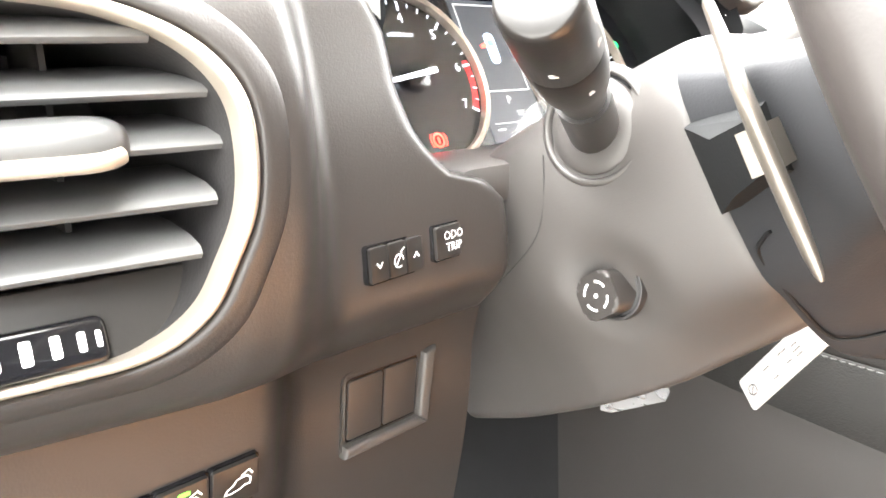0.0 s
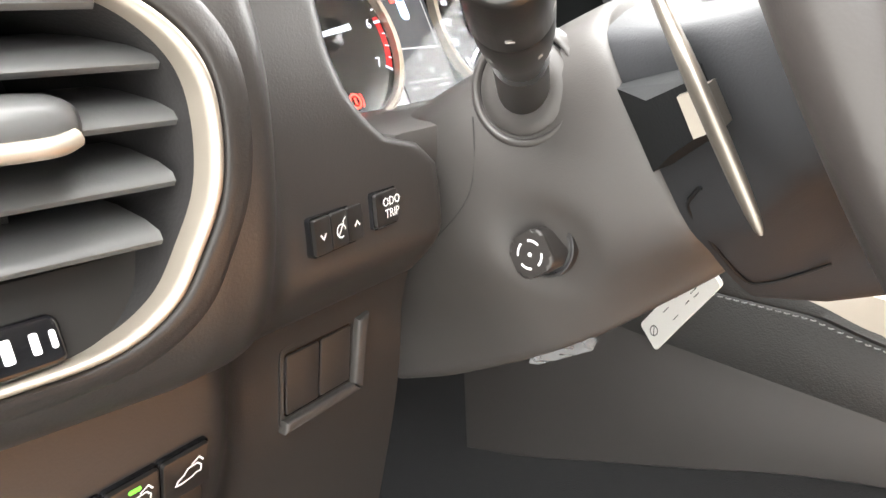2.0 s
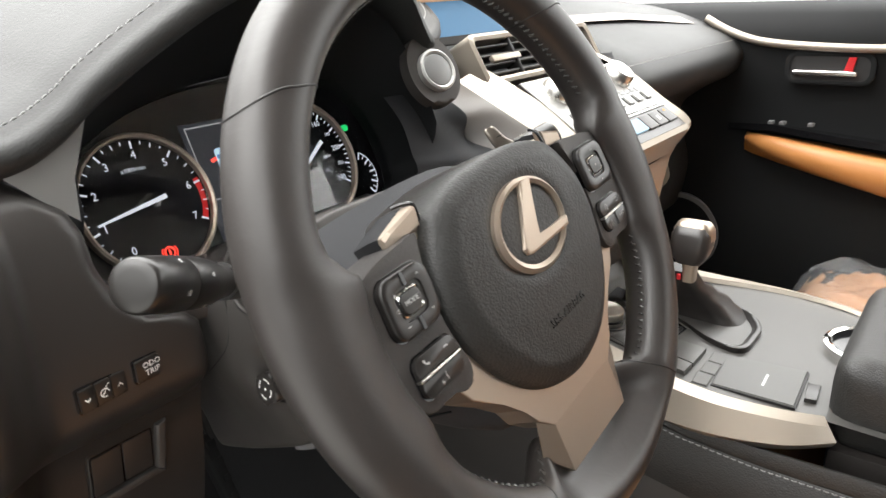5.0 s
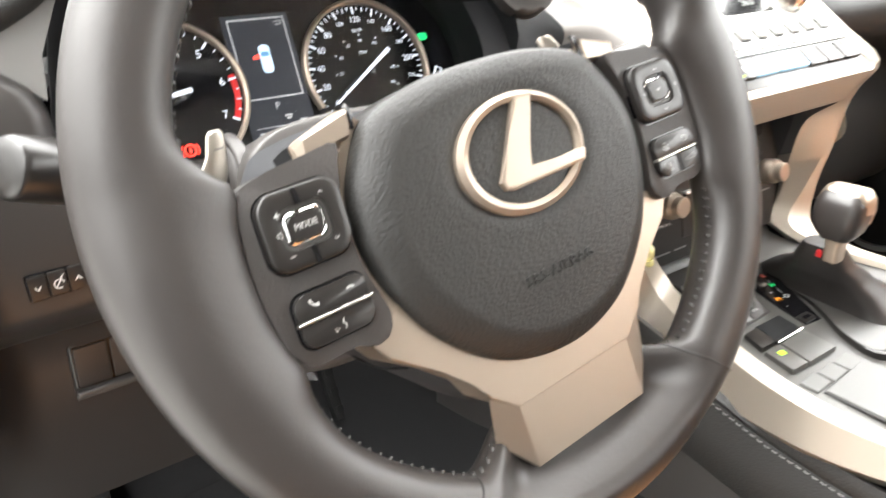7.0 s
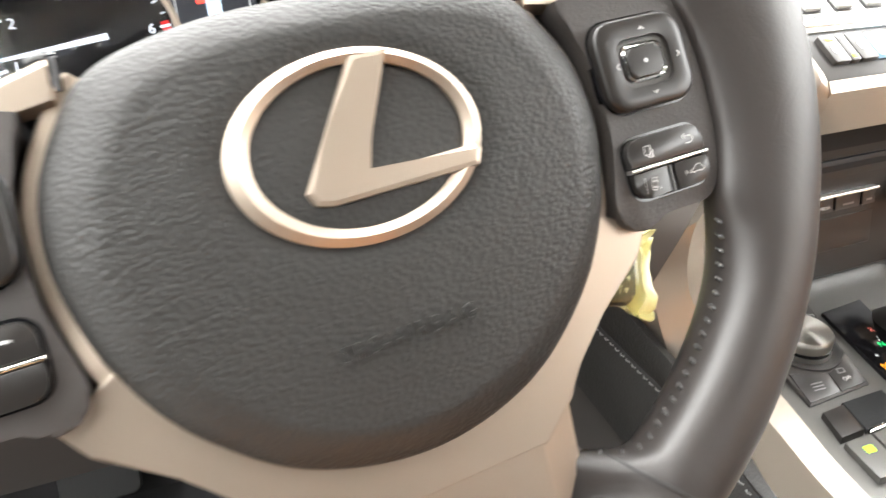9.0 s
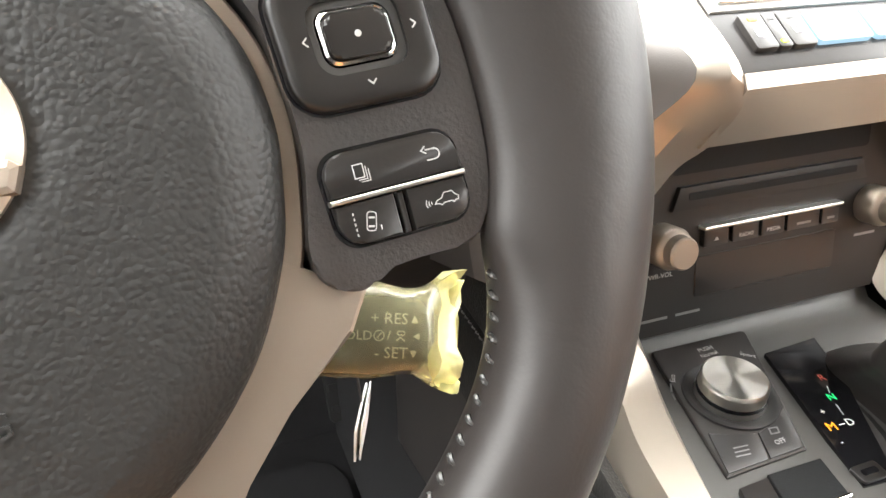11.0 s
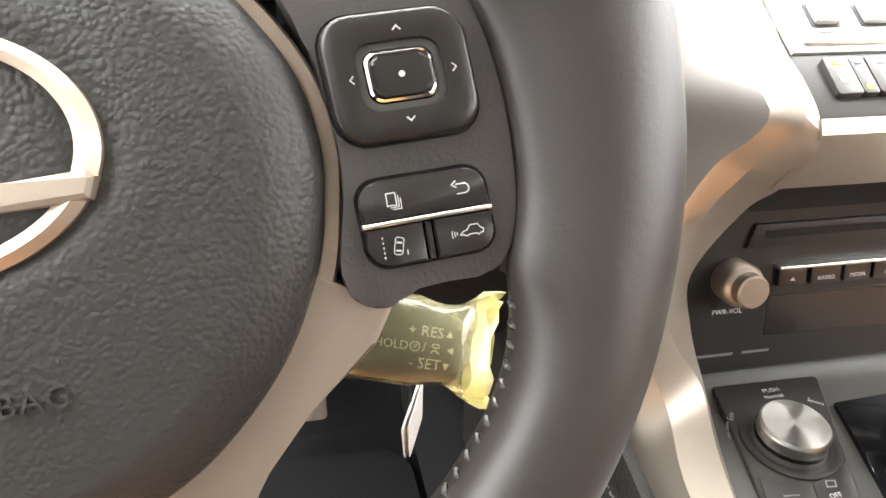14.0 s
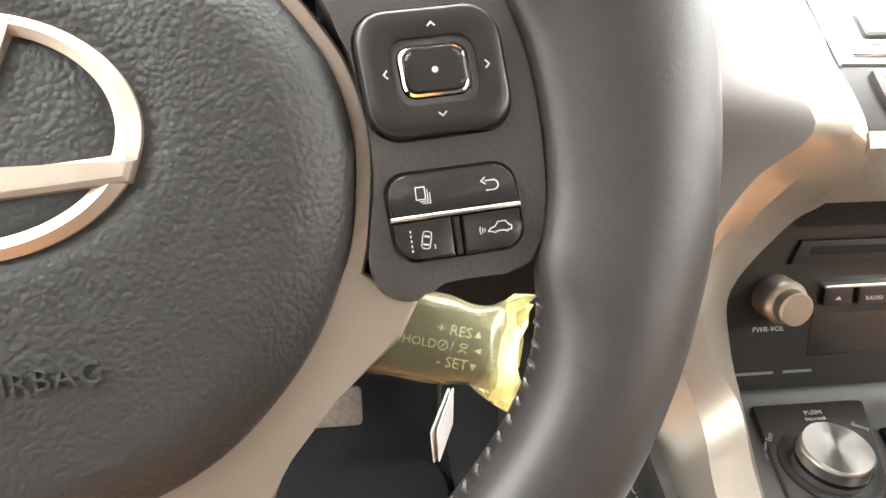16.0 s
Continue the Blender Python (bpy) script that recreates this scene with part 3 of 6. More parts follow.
        if side < 0:
            for y0, y1 in ((8.6, 15.2), (-15.0, -8.2)):
                part("pad_slot", prism([(-109.6, y0), (-107.4, y0), (-107.4, y1), (-109.6, y1)], 0.0, 1.22, 0.0, scale=MM), GLOSS, mod)
        # silver flap on the upper spoke
        rows = (((97.5, 31.2, -22), (97.0, 31.4, -13), (96.5, 28.6, -11.5), (96.5, 25.0, -12), (97, 24.0, -34), (98, 29.5, -34)),
                ((95.0, 32.6, -22), (93.6, 33.0, -9.5), (93.4, 31.4, -8.4), (93.6, 25.4, -9.4), (94, 24.0, -34), (95.5, 31.0, -34)),
                ((72.5, 39.6, -22), (71.4, 38.6, -7.8), (71.2, 37.0, -6.8), (72.4, 28.2, -7.6), (72.0, 26, -34), (72.5, 38.0, -34)))
        flap = part("spoke_flap", loft([[(side * x * MM, y * MM, min(zz, -14.5) * MM) for x, y, zz in row] for row in rows]), SHROUD, w, "", 14)
        part("flap_face", loft([[(side * x * MM, y * MM, max(zz, -14.4) * MM) for x, y, zz in row] for row in rows]), SILVER, flap, "champagne silver spoke flap", 14)
        part("flap_gap", tube(smooth_path([(side * x * MM, y * MM, zz * MM) for x, y, zz in ((76, 41.5, -18), (72.0, 41.0, -13), (69.2, 38.5, -9), (70.4, 30, -8.6))], 5), 0.0011, 8), GLOSS, w)
    # rear shroud and paddle boxes
    def shroud(z, f, lo, hi, wid):
        side_low = (-40, 0.87, -62, 64, -84) if z < -60 else (-30, 0.74, -50, 58, -76)
        half = [(wid, hi * 0.6), (wid, side_low[0]), (wid * side_low[1], side_low[2]), side_low[3:], (48, lo + 6), (28, lo)]
        pts = [(-wid * 0.8, hi), (0, hi + 4), (wid * 0.8, hi)] + half + [(-x, y) for x, y in half[::-1]]
        return [(p.x * MM, p.y * MM, z * MM) for p in smooth_path([(x, y, 0) for x, y in pts], 4, True)]
    part("rear_shroud", loft([shroud(-24, 1, -108, 20, 124), shroud(-45, 1, -114, 24, 118), shroud(-72, 1, -112, 30, 106), shroud(-98, 1, -104, 42, 90)]), SHROUD, w, "", 50)
    for side in (-1, 1):
        seam = [(101.5, -31, -82), (98.5, -33, -86.5), (93.4, -39.5, -93), (81.5, -62, -93.5), (67.5, -82.5, -93), (63.5, -87.2, -86), (62, -87.5, -74), (61, -86.5, -60)]
        part("shroud_seam", tube(smooth_path([Vector((side * x, y, z)) * MM for x, y, z in seam], 6), 0.0008, 6), DOOR, w)
        loops = [[(side * a * MM, b * MM, c * MM) for a, b, c in row] for row in (
            ((60, 22, -52), (60, -16, -52), (60, -16, -98), (60, 22, -98)),
            ((96, 16, -60), (96, -18, -60), (96, -20, -99), (96, 16, -99)),
            ((126, 9, -62), (127, -8, -62), (112, -14, -84), (112, 8, -84)))]
        part("paddle_box", loft(loops), DOOR, w, "", 20)
        part("paddle_bracket", loft([[(side * a * MM, b * MM, c * MM) for a, b, c in row] for row in (
            ((118, 6, -69), (118, -9, -69), (118, -9, -57), (118, 6, -57)), ((130, 6, -67), (131, -9, -67), (131, -9, -56), (130, 6, -56)))]), PADDLE, w, "", 20)
        blade = []
        for y, xa, xb, thick in ((53.0, 103.0, 109.0, 1.2), (51.0, 101.5, 111.0, 2.2), (42, 103.5, 115.0, 2.6), (34, 106.0, 122.5, 2.8), (27, 110.5, 130.0, 3.0), (22.8, 113.5, 133.0, 3.0), (20.5, 115.0, 138.0, 3.1), (5, 122.0, 141.0, 3.4), (-10, 127.5, 142.5, 3.3), (-25, 133.0, 143.4, 3.0), (-36, 137.0, 143.0, 2.4), (-42, 139.2, 142.2, 1.6), (-44, 140.2, 141.6, 0.8)):
            row = []
            for k in range(18):
                a = 2 * math.pi * k / 18
                x = (xa + xb) / 2 + (xb - xa) / 2 * math.cos(a)
                row.append((side * x * MM, y * MM, (-55.7 - 0.35 * (141 - x) + thick * math.copysign(abs(math.sin(a)) ** 0.8, math.sin(a))) * MM))
            blade.append(row)
        bm = loft(blade)
        bmesh.ops.recalc_face_normals(bm, faces=bm.faces)
        pd = part("paddle", bm, PADDLE, w, "champagne silver shift paddle", 60)
        part("paddle_mark", ribbon([(side * 105.5, 44), (side * 110.5, 44)], 0.6, -63.0, scale=MM, m=Matrix(((1, 0, 0, 0), (0, 1, 0, 0), (side * 0.35, 0, 1, -0.0383 + 0.0002), (0, 0, 0, 1)))), DARK, pd)
    # speed lever in its yellow wrap
    lever = thing("cruise_lever", "black speed lever wrapped in translucent yellow film", "lever", WM)
    ax0, ax1 = Vector((0.074, -0.068, -0.068)), Vector((0.126, -0.086, -0.064))
    lm = basis(ax0, ax1 - ax0, (0.1, 1, -0.1))
    L = (ax1 - ax0).length * 1000
    part("stem", prism(rrect(L / 2 - 4, 0, L, 24, 5), -8, 6, 3, 3, scale=MM, m=lm), PLASTIC, lever)
    bm = words("+ RES", 0.0050, lm @ at(0.0385, 0.0052, 0.0063))
    words("HOLD", 0.0042, lm @ at(0.0275, -0.0002, 0.0063), bm=bm)
    words("/", 0.0045, lm @ at(0.0385, 0.0, 0.0063), bm=bm)
    words("- SET", 0.0050, lm @ at(0.0395, -0.0054, 0.0063), bm=bm)
    ribbon(circle(35.4, 0, 1.6, 12), 0.35, 6.3, bm=bm, m=lm, scale=MM, closed=True)
    ribbon([(34.8, -0.8), (36.2, 0.9)], 0.35, 6.3, bm=bm, m=lm, scale=MM)
    ribbon(rrect(42.4, 0.9, 2.4, 1.2, 0.4, 2), 0.35, 6.3, bm=bm, m=lm, scale=MM, closed=True)
    ribbon([(40.8, -1.6), (42.2, -0.4), (43.8, -1.6)], 0.4, 6.3, bm=bm, m=lm, scale=MM)
    for tri in (((45.4, 4.2), (46.6, 6.6), (47.8, 4.2)), ((45.4, -4.4), (47.8, -4.4), (46.6, -6.8)), ((46.2, 0), (48.4, 1.2), (48.4, -1.2))):
        prism(tri, 6.2, 6.3, bm=bm, m=lm, scale=MM)
    part("lever_lettering", bm, PRINT, lever, "white lettering")
    random.seed(4)
    loops = []
    for i in range(19):
        u = i / 18
        x = -8 + 71 * u
        flare = step(0.74, 1.0, u)
        hh = 15.4 - 2.0 * step(0.6, 0.76, u) * (1 - flare) + flare * 4.8
        dd = 10.5 * (1 - step(0.82, 0.97, u)) + 1.3 * step(0.82, 0.97, u)
        loop = []
        for j in range(26):
            a = 2 * math.pi * j / 26
            wr = 1 + 0.045 * random.uniform(-1, 1) * (0.5 + flare)
            yy = math.copysign(abs(math.cos(a)) ** 0.7, math.cos(a)) * hh * wr + 1.5
            zz = math.copysign(abs(math.sin(a)) ** 0.7, math.sin(a)) * dd * wr - 0.5 + 2.6 * flare * math.sin(j * 0.9 + 0.6)
            loop.append(lm @ (Vector((x + 1.5 * flare * math.sin(j * 1.7), yy, zz)) * MM))
        loops.append(loop)
    wrap = part("film_wrap", loft(loops[:17], caps=False), YELLOW, lever, "crumpled translucent yellow film", 60)
    part("gathered_end", loft(loops[16:], caps=False), FLARE, wrap, "gathered pale yellow film end", 60)


# ---- steering column, stalks and labels ----
def steering_column():
    col = thing("steering_column", "dark grey plastic steering column cover", "steering column", KM)
    def loop(c, wid, top, bot, low):
        half = [(0, top), (-0.55 * wid, top - 1), (-0.86 * wid, top - 8), (-wid, top - 26), (-wid, -15), (-0.955 * wid, -40), (-0.84 * wid, -64), (-low - 8, bot + 9), (-low, bot + 1.5), (-0.5 * low, bot)]
        pts = half + [(0, bot)] + [(-x, y) for x, y in half[:0:-1]]
        return [(p.x * MM, p.y * MM, c * MM) for p in smooth_path([(x, y, 0) for x, y in pts], 3, True)]
    rough = [loop(*row) for row in ((-97, 86, 44, -80, 40), (-99, 90, 46, -83, 43), (-108, 92, 47, -88, 46), (-140, 94, 48, -95, 50), (-170, 95, 48, -101, 55), (-200, 94, 47, -104, 58),
                                    (-225, 88, 46, -106, 55), (-250, 81, 44, -107, 52), (-280, 74, 44, -107, 50), (-318, 72, 40, -103, 50), (-322, 70, 38, -101, 48))]
    lines = [smooth_path([r[i] for r in rough], 8) for i in range(len(rough[0]))]
    bm = loft([[line[j] for line in lines] for j in range(len(lines[0]))])
    bmesh.ops.subdivide_edges(bm, edges=[e for e in bm.edges if all(abs(v.co.x) > 0.07 and v.co.y > -0.085 for v in e.verts)], cuts=1, use_grid_fill=True)
    for v in bm.verts:
        for side in (-1, 1):
            if v.co.x * side > 0.06:
                for y, z, deep, wide in ((0.024, -0.141, 0.0042, 0.029), (-0.0452, -0.1638, 0.0048, 0.0225)):
                    if side < 0 or y > 0:
                        d = math.hypot(v.co.y - y, v.co.z - z) / wide
                        v.co.x -= side * deep * math.exp(-d ** 4)
    part("cover", bm, COLUMN, col, "", 50)
    part("cover_seam", tube(smooth_path([Vector(p) * MM for p in ((-95.4, 22, -168), (-95.6, 0, -178), (-95.6, -14, -192), (-95.2, -26, -222))], 8), 0.00035, 6), DARK, col)
    # tilt switch: a recess, its ring and a square knob
    km = basis(Vector((-84.9, -45.2, -163.8)) * MM, (0.02, 0.2, 1), (0.12, 1, -0.2))
    km2 = basis(Vector((-85.5, -47.2, -166.4)) * MM, (-0.04, 0.14, 1), (0.15, 1, -0.1))
    part("switch_recess", lathe([(0.0152, -0.004), (0.0150, 0.0002), (0.0142, 0.0006), (0.0134, 0.0002), (0.0132, -0.006), (0.0002, -0.006)], 40, m=km), DARK, col, "", 60)
    part("switch_gap", lathe([(0.0131, -0.004), (0.0131, -0.0004), (0.0120, -0.0002), (0.0118, -0.004)], 40, m=km), DARK, col)
    kn = part("adjuster_knob", prism(rrect(0, 0, 21.5, 20.5, 5.5, 6), -4, 9.5, 2.2, 4, scale=MM, m=km2), PLASTIC, col, "square black adjuster knob with white marks")
    bm = bmesh.new()
    for a in (45, 135, 225, 315):
        ribbon([(p[0], p[1]) for p in arc(0, 0, 6.6, a - 27, a + 27, 6)], 1.1, 9.7, bm=bm, m=km2, scale=MM)
    prism(circle(0, 0, 1.0, 12), 9.5, 9.7, bm=bm, m=km2, scale=MM)
    part("knob_marks", bm, WHITE, kn)
    # clear tape on the lower edge
    tp = [(-57, -100, -172), (-60, -93, -180), (-61.5, -95, -208), (-59, -104, -216), (-54, -107.5, -214), (-53, -106, -180)]
    bm = bmesh.new()
    bm.faces.new([bm.verts.new(Vector(p) * MM + Vector((-0.0015, -0.001, 0))) for p in tp])
    tape = part("clear_tape", bm, FILM, None, "")
    tape.matrix_world = KM
    tagged(tape, "crinkled clear tape stuck on the column's lower edge", "tape")
    for side, length in ((-1, 1.0), (1, 1.0)):
        st = thing("turn_signal_stalk" if side < 0 else "wiper_stalk", "black stalk switch with white marks on the steering column", "stalk", KM)
        base, tip = Vector((side * 86, 22, -143)) * MM, Vector((side * 195, 42.5, -74)) * MM
        d = tip - base
        m = basis(base, d.cross(Vector((0, 1, 0))), Vector((0, 1, 0)))
        m = Matrix.Translation(base) @ d.to_track_quat("Z", "Y").to_matrix().to_4x4()
        ln = d.length
        flat = Matrix.Translation(Vector((side * 90.6, 24.5, -141)) * MM) @ Vector((side, 0.1, 0.12)).to_track_quat("Z", "Y").to_matrix().to_4x4()
        part("collar", lathe([(0.0275, -0.006), (0.0262, -0.0006), (0.0245, 0.0006), (0.0234, 0.0003), (0.0228, -0.0008), (0.0226, -0.003), (0.0002, -0.003)], 48, m=flat), COLUMN, st, "moulded grey collar", 60)
        part("collar_gap", lathe([(0.0226, -0.004), (0.0226, -0.0024), (0.0212, -0.0024), (0.0210, -0.004)], 40, m=flat), GLOSS, st)
        rings = []
        part("seat_disc", lathe([(0.0213, -0.004), (0.0213, -0.0006), (0.0206, 0.0003), (0.016, 0.0016), (0.011, 0.0022), (0.0002, 0.0022)], 44, m=flat), COLUMN, st, "flush grey disc", 60)
        for f_, r_ in ((0.0, 0.0128), (0.08, 0.0124), (0.36, 0.0118), (0.65, 0.0112), (1.0, 0.0110)):
            mm_ = flat.lerp(m @ Matrix.Translation((0, 0, ln * 0.36)), f_)
            rings.append([mm_ @ Vector((r_ * math.cos(2 * math.pi * i / 40), r_ * math.sin(2 * math.pi * i / 40), 0)) for i in range(40)])
        part("boot", loft(rings), BUTTON, st, "", 60)
        part("lever", lathe([(0.009, 0.0), (0.0088, ln * 0.3), (0.0098, ln * 0.42), (0.0128, ln * 0.52), (0.0138, ln * 0.6), (0.0141, ln * 0.71), (0.0138, ln * 0.72)], 36, m=m), BUTTON, st)
        kn = part("end_knob", lathe([(0.0138, ln * 0.725), (0.0142, ln * 0.73), (0.0139, ln * 0.9), (0.0136, ln * 0.975), (0.0128, ln * 0.995), (0.0118, ln * 1.001), (0.007, ln * 1.007), (0.0002, ln * 1.009)], 36, m=m), BUTTON, st, "ribbed end knob")
        bm = bmesh.new()
        for k in range(10):
            a = 2 * math.pi * k / 10 + 0.4
            for h, wl in ((0.62, 2.2), (0.80, 3.0)):
                if (k + (h > 0.7)) % 2 == 0:
                    pl = Vector((math.cos(a), math.sin(a), 0))
                    mm_ = m @ basis(pl * 0.0142 + Vector((0, 0, ln * h)), (-math.sin(a), math.cos(a), 0), (0, 0, 1))
                    ribbon([(-wl / 2, 0), (wl / 2, 0)], 1.0, 0.1, bm=bm, m=mm_, scale=MM)
                    ribbon([(-wl / 2, 1.6), (wl / 4, 1.6)], 0.6, 0.1, bm=bm, m=mm_, scale=MM)
        marks("stalk_mark", bm, WHITE, st, 0.001)


# ---- instrument cluster ----
def instrument_cluster():
    cl = thing("instrument_cluster", "black instrument cluster with two lit dials and a display", "instrument cluster", KM)
    Z = -250
    part("back_plate", prism([(-152, 40), (164, 40), (172, 90), (162, 130), (148, 162), (105, 182), (40, 188), (-30, 184), (-90, 168), (-132, 145), (-152, 110)], Z - 9, Z - 3, scale=MM), GLOSS, cl)
    def pole(cx, cy, r, deg):
        return cx + r * math.cos(radians(deg)), cy + r * math.sin(radians(deg))
    for kind, cx, cy, R in (("tachometer", -74, 100, 52), ("speedometer", 82, 100, 54.5)):
        face = part(kind, prism(circle(cx, cy, R - 1, 64), Z - 4, Z - 2, scale=MM), GLOSS, cl, "lit dial with white numerals")
        part("dial_ring", ringplate(circle(cx, cy, R + 1.5, 72), circle(cx, cy, R - 2.2, 72), Z - 4, Z + 3, scale=MM, crown=1.2), SILVER, face, "satin silver dial ring")
        bm = bmesh.new()
        last, a0, a1 = (7, 232, -28) if kind == "tachometer" else (12, 214, -34)
        minor = 4
        for i in range(last * minor + 1):
            a = a0 + (a1 - a0) * i / (last * minor)
            big = i % minor == 0
            ribbon([pole(cx, cy, R - (9.5 if big else 7.2 if i % 2 == 0 else 6.2), a), pole(cx, cy, R - 3.6, a)], 1.5 if big else 0.8, Z - 1.6, bm=bm, scale=MM)
            if big:
                k = i // minor
                txt = str(k) if kind == "tachometer" else str(20 * k)
                x, y = pole(cx, cy, R - (14.5 if kind == "tachometer" else 14), a)
                words(txt, 0.0085 if kind == "tachometer" else (0.0068 if k % 2 == 0 or k < 5 else 0.0045), at(x * MM, y * MM, (Z - 1.6) * MM), bm=bm)
        if kind == "speedometer":
            for i in range(9):
                a = 212 - 30.5 * i
                ribbon([pole(cx, cy, 27.5, a), pole(cx, cy, 29, a)], 1.0, Z - 1.6, bm=bm, scale=MM)
                if i:
                    x, y = pole(cx, cy, 23.5, a)
                    words(str(20 * i), 0.0036, at(x * MM, y * MM, (Z - 1.6) * MM), bm=bm)
            words("km/h", 0.0042, at(cx * MM, (cy + 32) * MM, (Z - 1.6) * MM), bm=bm)
            words("MPH", 0.0036, at(cx * MM, (cy + 14) * MM, (Z - 1.6) * MM), bm=bm)
        else:
            words("x1000r/min", 0.0042, at(cx * MM, (cy + 27) * MM, (Z - 1.6) * MM), bm=bm)
        part("numerals", bm, DIALW, face)
        na, tail = (189, 13) if kind == "tachometer" else (213, 24)
        p, q = pole(cx, cy, R - 8, na), pole(cx, cy, -tail, na)
        pv = [Vector((*q, 0)), Vector((*p, 0))]
        dv = (pv[1] - pv[0]).normalized()
        sv = Vector((-dv.y, dv.x, 0))
        pts = [pv[0] + sv * 1.7, pv[0] - sv * 1.7, pv[1] - sv * 0.8, pv[1] + sv * 0.8]
        part("needle", prism([(v.x, v.y) for v in pts], Z + 4.2, Z + 5.6, 0.3, 1, scale=MM), DIALW, face, "glowing white needle")
        part("needle_hub", lathe([(0.009, (Z - 1) * MM), (0.0088, (Z + 3) * MM), (0.0075, (Z + 4) * MM), (0.0002, (Z + 4) * MM)], 28, m=at(cx * MM, cy * MM, 0)), GLOSS, face)
        if kind == "tachometer":
            part("red_band", ribbon(arc(cx, cy, R - 6.2, 13, -28, 20), 4.6, Z - 1.8, scale=MM), REDBAND, face, "red warning band")
    lcd = part("display", prism([(-26, 56), (26, 56), (26, 152), (-26, 152)], Z - 4, Z - 2.2, scale=MM), SCREEN, cl, "small dark colour display")
    bm = ribbon([(-21.5, 89.5), (22, 89.5), (22, 148.5), (-21.5, 148.5)], 0.9, Z - 2.0, scale=MM, closed=True)
    words("P", 0.0075, at(-0.0005, 0.0828, (Z - 2) * MM), bm=bm)
    ribbon([(14, 145.6), (18.5, 145.6)] + arc(18.5, 144.4, 1.2, 90, -90, 5) + [(14, 143.2)], 0.5, Z - 2.0, bm=bm, scale=MM)
    ribbon([(-21, 68), (20, 68)], 0.5, Z - 2.0, bm=bm, scale=MM)
    for x0, x1, y in ((3, 9, 75), (4, 8, 73), (14, 20, 70.5), (-20, -13, 64), (8, 19, 64)):
        ribbon([(x0, y), (x1, y)], 1.1, Z - 2.0, bm=bm, scale=MM)
    part("display_lines", bm, glow("display grey", (0.7, 0.72, 0.74), 0.55), lcd)
    part("car_symbol", prism(rrect(0.5, 118.5, 8.5, 21, 3.2, 5), Z - 2.1, Z - 1.7, 0.2, 1, scale=MM), glow("car symbol", (0.55, 0.78, 0.95), 1.0), lcd)
    part("windscreen_symbol", prism(rrect(0.5, 122, 6.6, 3.6, 1.2, 3), Z - 2.1, Z - 1.6, scale=MM), SCREENB, lcd)
    part("open_door_symbol", prism([(-3.6, 122.5), (-9.2, 121), (-9, 118.8), (-3.6, 119.6)], Z - 2.1, Z - 1.7, scale=MM), RED, lcd)
    bm = ringplate(circle(-72, 62, 4.6, 24), circle(-72, 62, 3.2, 24), Z - 1.8, Z - 1.6, scale=MM)
    prism(rrect(-72, 62, 1.6, 4.2, 0.5, 2), Z - 1.8, Z - 1.6, bm=bm, scale=MM)
    for s in (-1, 1):
        ribbon(arc(-72, 62, 6.0, 90 - 40 + (90 if s > 0 else -90), 90 + 40 + (90 if s > 0 else -90), 6), 0.9, Z - 1.6, bm=bm, scale=MM)
    part("brake_light", bm, RED, cl, "glowing red warning light")
    gauge = part("fuel_gauge", prism(circle(137, 74, 25, 40), Z - 4.4, Z - 3.0, scale=MM), GLOSS, cl, "small gauge with white marks")
    bm = ribbon(arc(137, 74, 24, -55, 62, 14), 1.0, Z - 2.8, scale=MM)
    for i in range(9):
        a = -55 + 117 * i / 8
        ribbon([pole(137, 74, 19 if i % 2 else 16.5, a), pole(137, 74, 23.4, a)], 1.0 if i % 2 else 1.6, Z - 2.8, bm=bm, scale=MM)
    part("gauge_marks", bm, DIALW, gauge)
    part("green_light", prism(rrect(141.5, 121, 9, 6, 2.4, 4), Z - 2.6, Z - 1.6, scale=MM), GREEN, cl, "glowing green light")
    # hood walls round the dials
    opening = [(-157, 50), (-158, 92), (-141, 148), (-98, 184), (-35, 211), (40, 222), (110, 216), (158, 190), (172, 146), (174, 92), (162, 46), (90, 26), (0, 26), (-92, 25)]
    inner = [(-148, 52), (-150, 90), (-130, 130), (-86, 158), (-30, 175), (40, 181), (100, 176), (142, 157), (163, 126), (168, 90), (160, 52), (84, 42), (0, 42), (-78, 42)]
    def ringat(pts, z):
        return [(p.x * MM, p.y * MM, (z if z < -200 or p.y > 95 else z - 40 * step(95, 45, p.y)) * MM) for p in smooth_path([(x, y, 0) for x, y in pts], 5, True)]
    part("hood_wall", loft([ringat(opening, -170), ringat(opening, -178), ringat([(0.5 * (a + c), 0.5 * (b + d)) for (a, b), (c, d) in zip(opening, inner)], -212), ringat(inner, Z - 4)], caps=False), DOOR, cl, "", 50)
    part("lens", prism([(x * 0.99, y) for x, y in [(p[0] * 1000, p[1] * 1000) for p in ringat(inner, 0)]], Z + 10, Z + 11, scale=MM), LENS, cl, "clear curved lens").visible_shadow = False


# ---- dashboard ----
RING = [(-0.345, 0.632), (-0.318, 0.6315), (-0.303, 0.6305), (-0.289, 0.6275), (-0.2748, 0.6205), (-0.2654, 0.610), (-0.2620, 0.597), (-0.2628, 0.577), (-0.2685, 0.561), (-0.2755, 0.547), (-0.289, 0.538), (-0.312, 0.536),
        (-0.36, 0.5365), (-0.392, 0.541), (-0.410, 0.558), (-0.418, 0.588), (-0.408, 0.616), (-0.38, 0.630)]


def inside(x, z, pts):
    hit = False
    for (x0, z0), (x1, z1) in zip(pts, pts[1:] + pts[:1]):
        if (z0 > z) != (z1 > z) and x < (x1 - x0) * (z - z0) / (z1 - z0) + x0:
            hit = not hit
    return hit


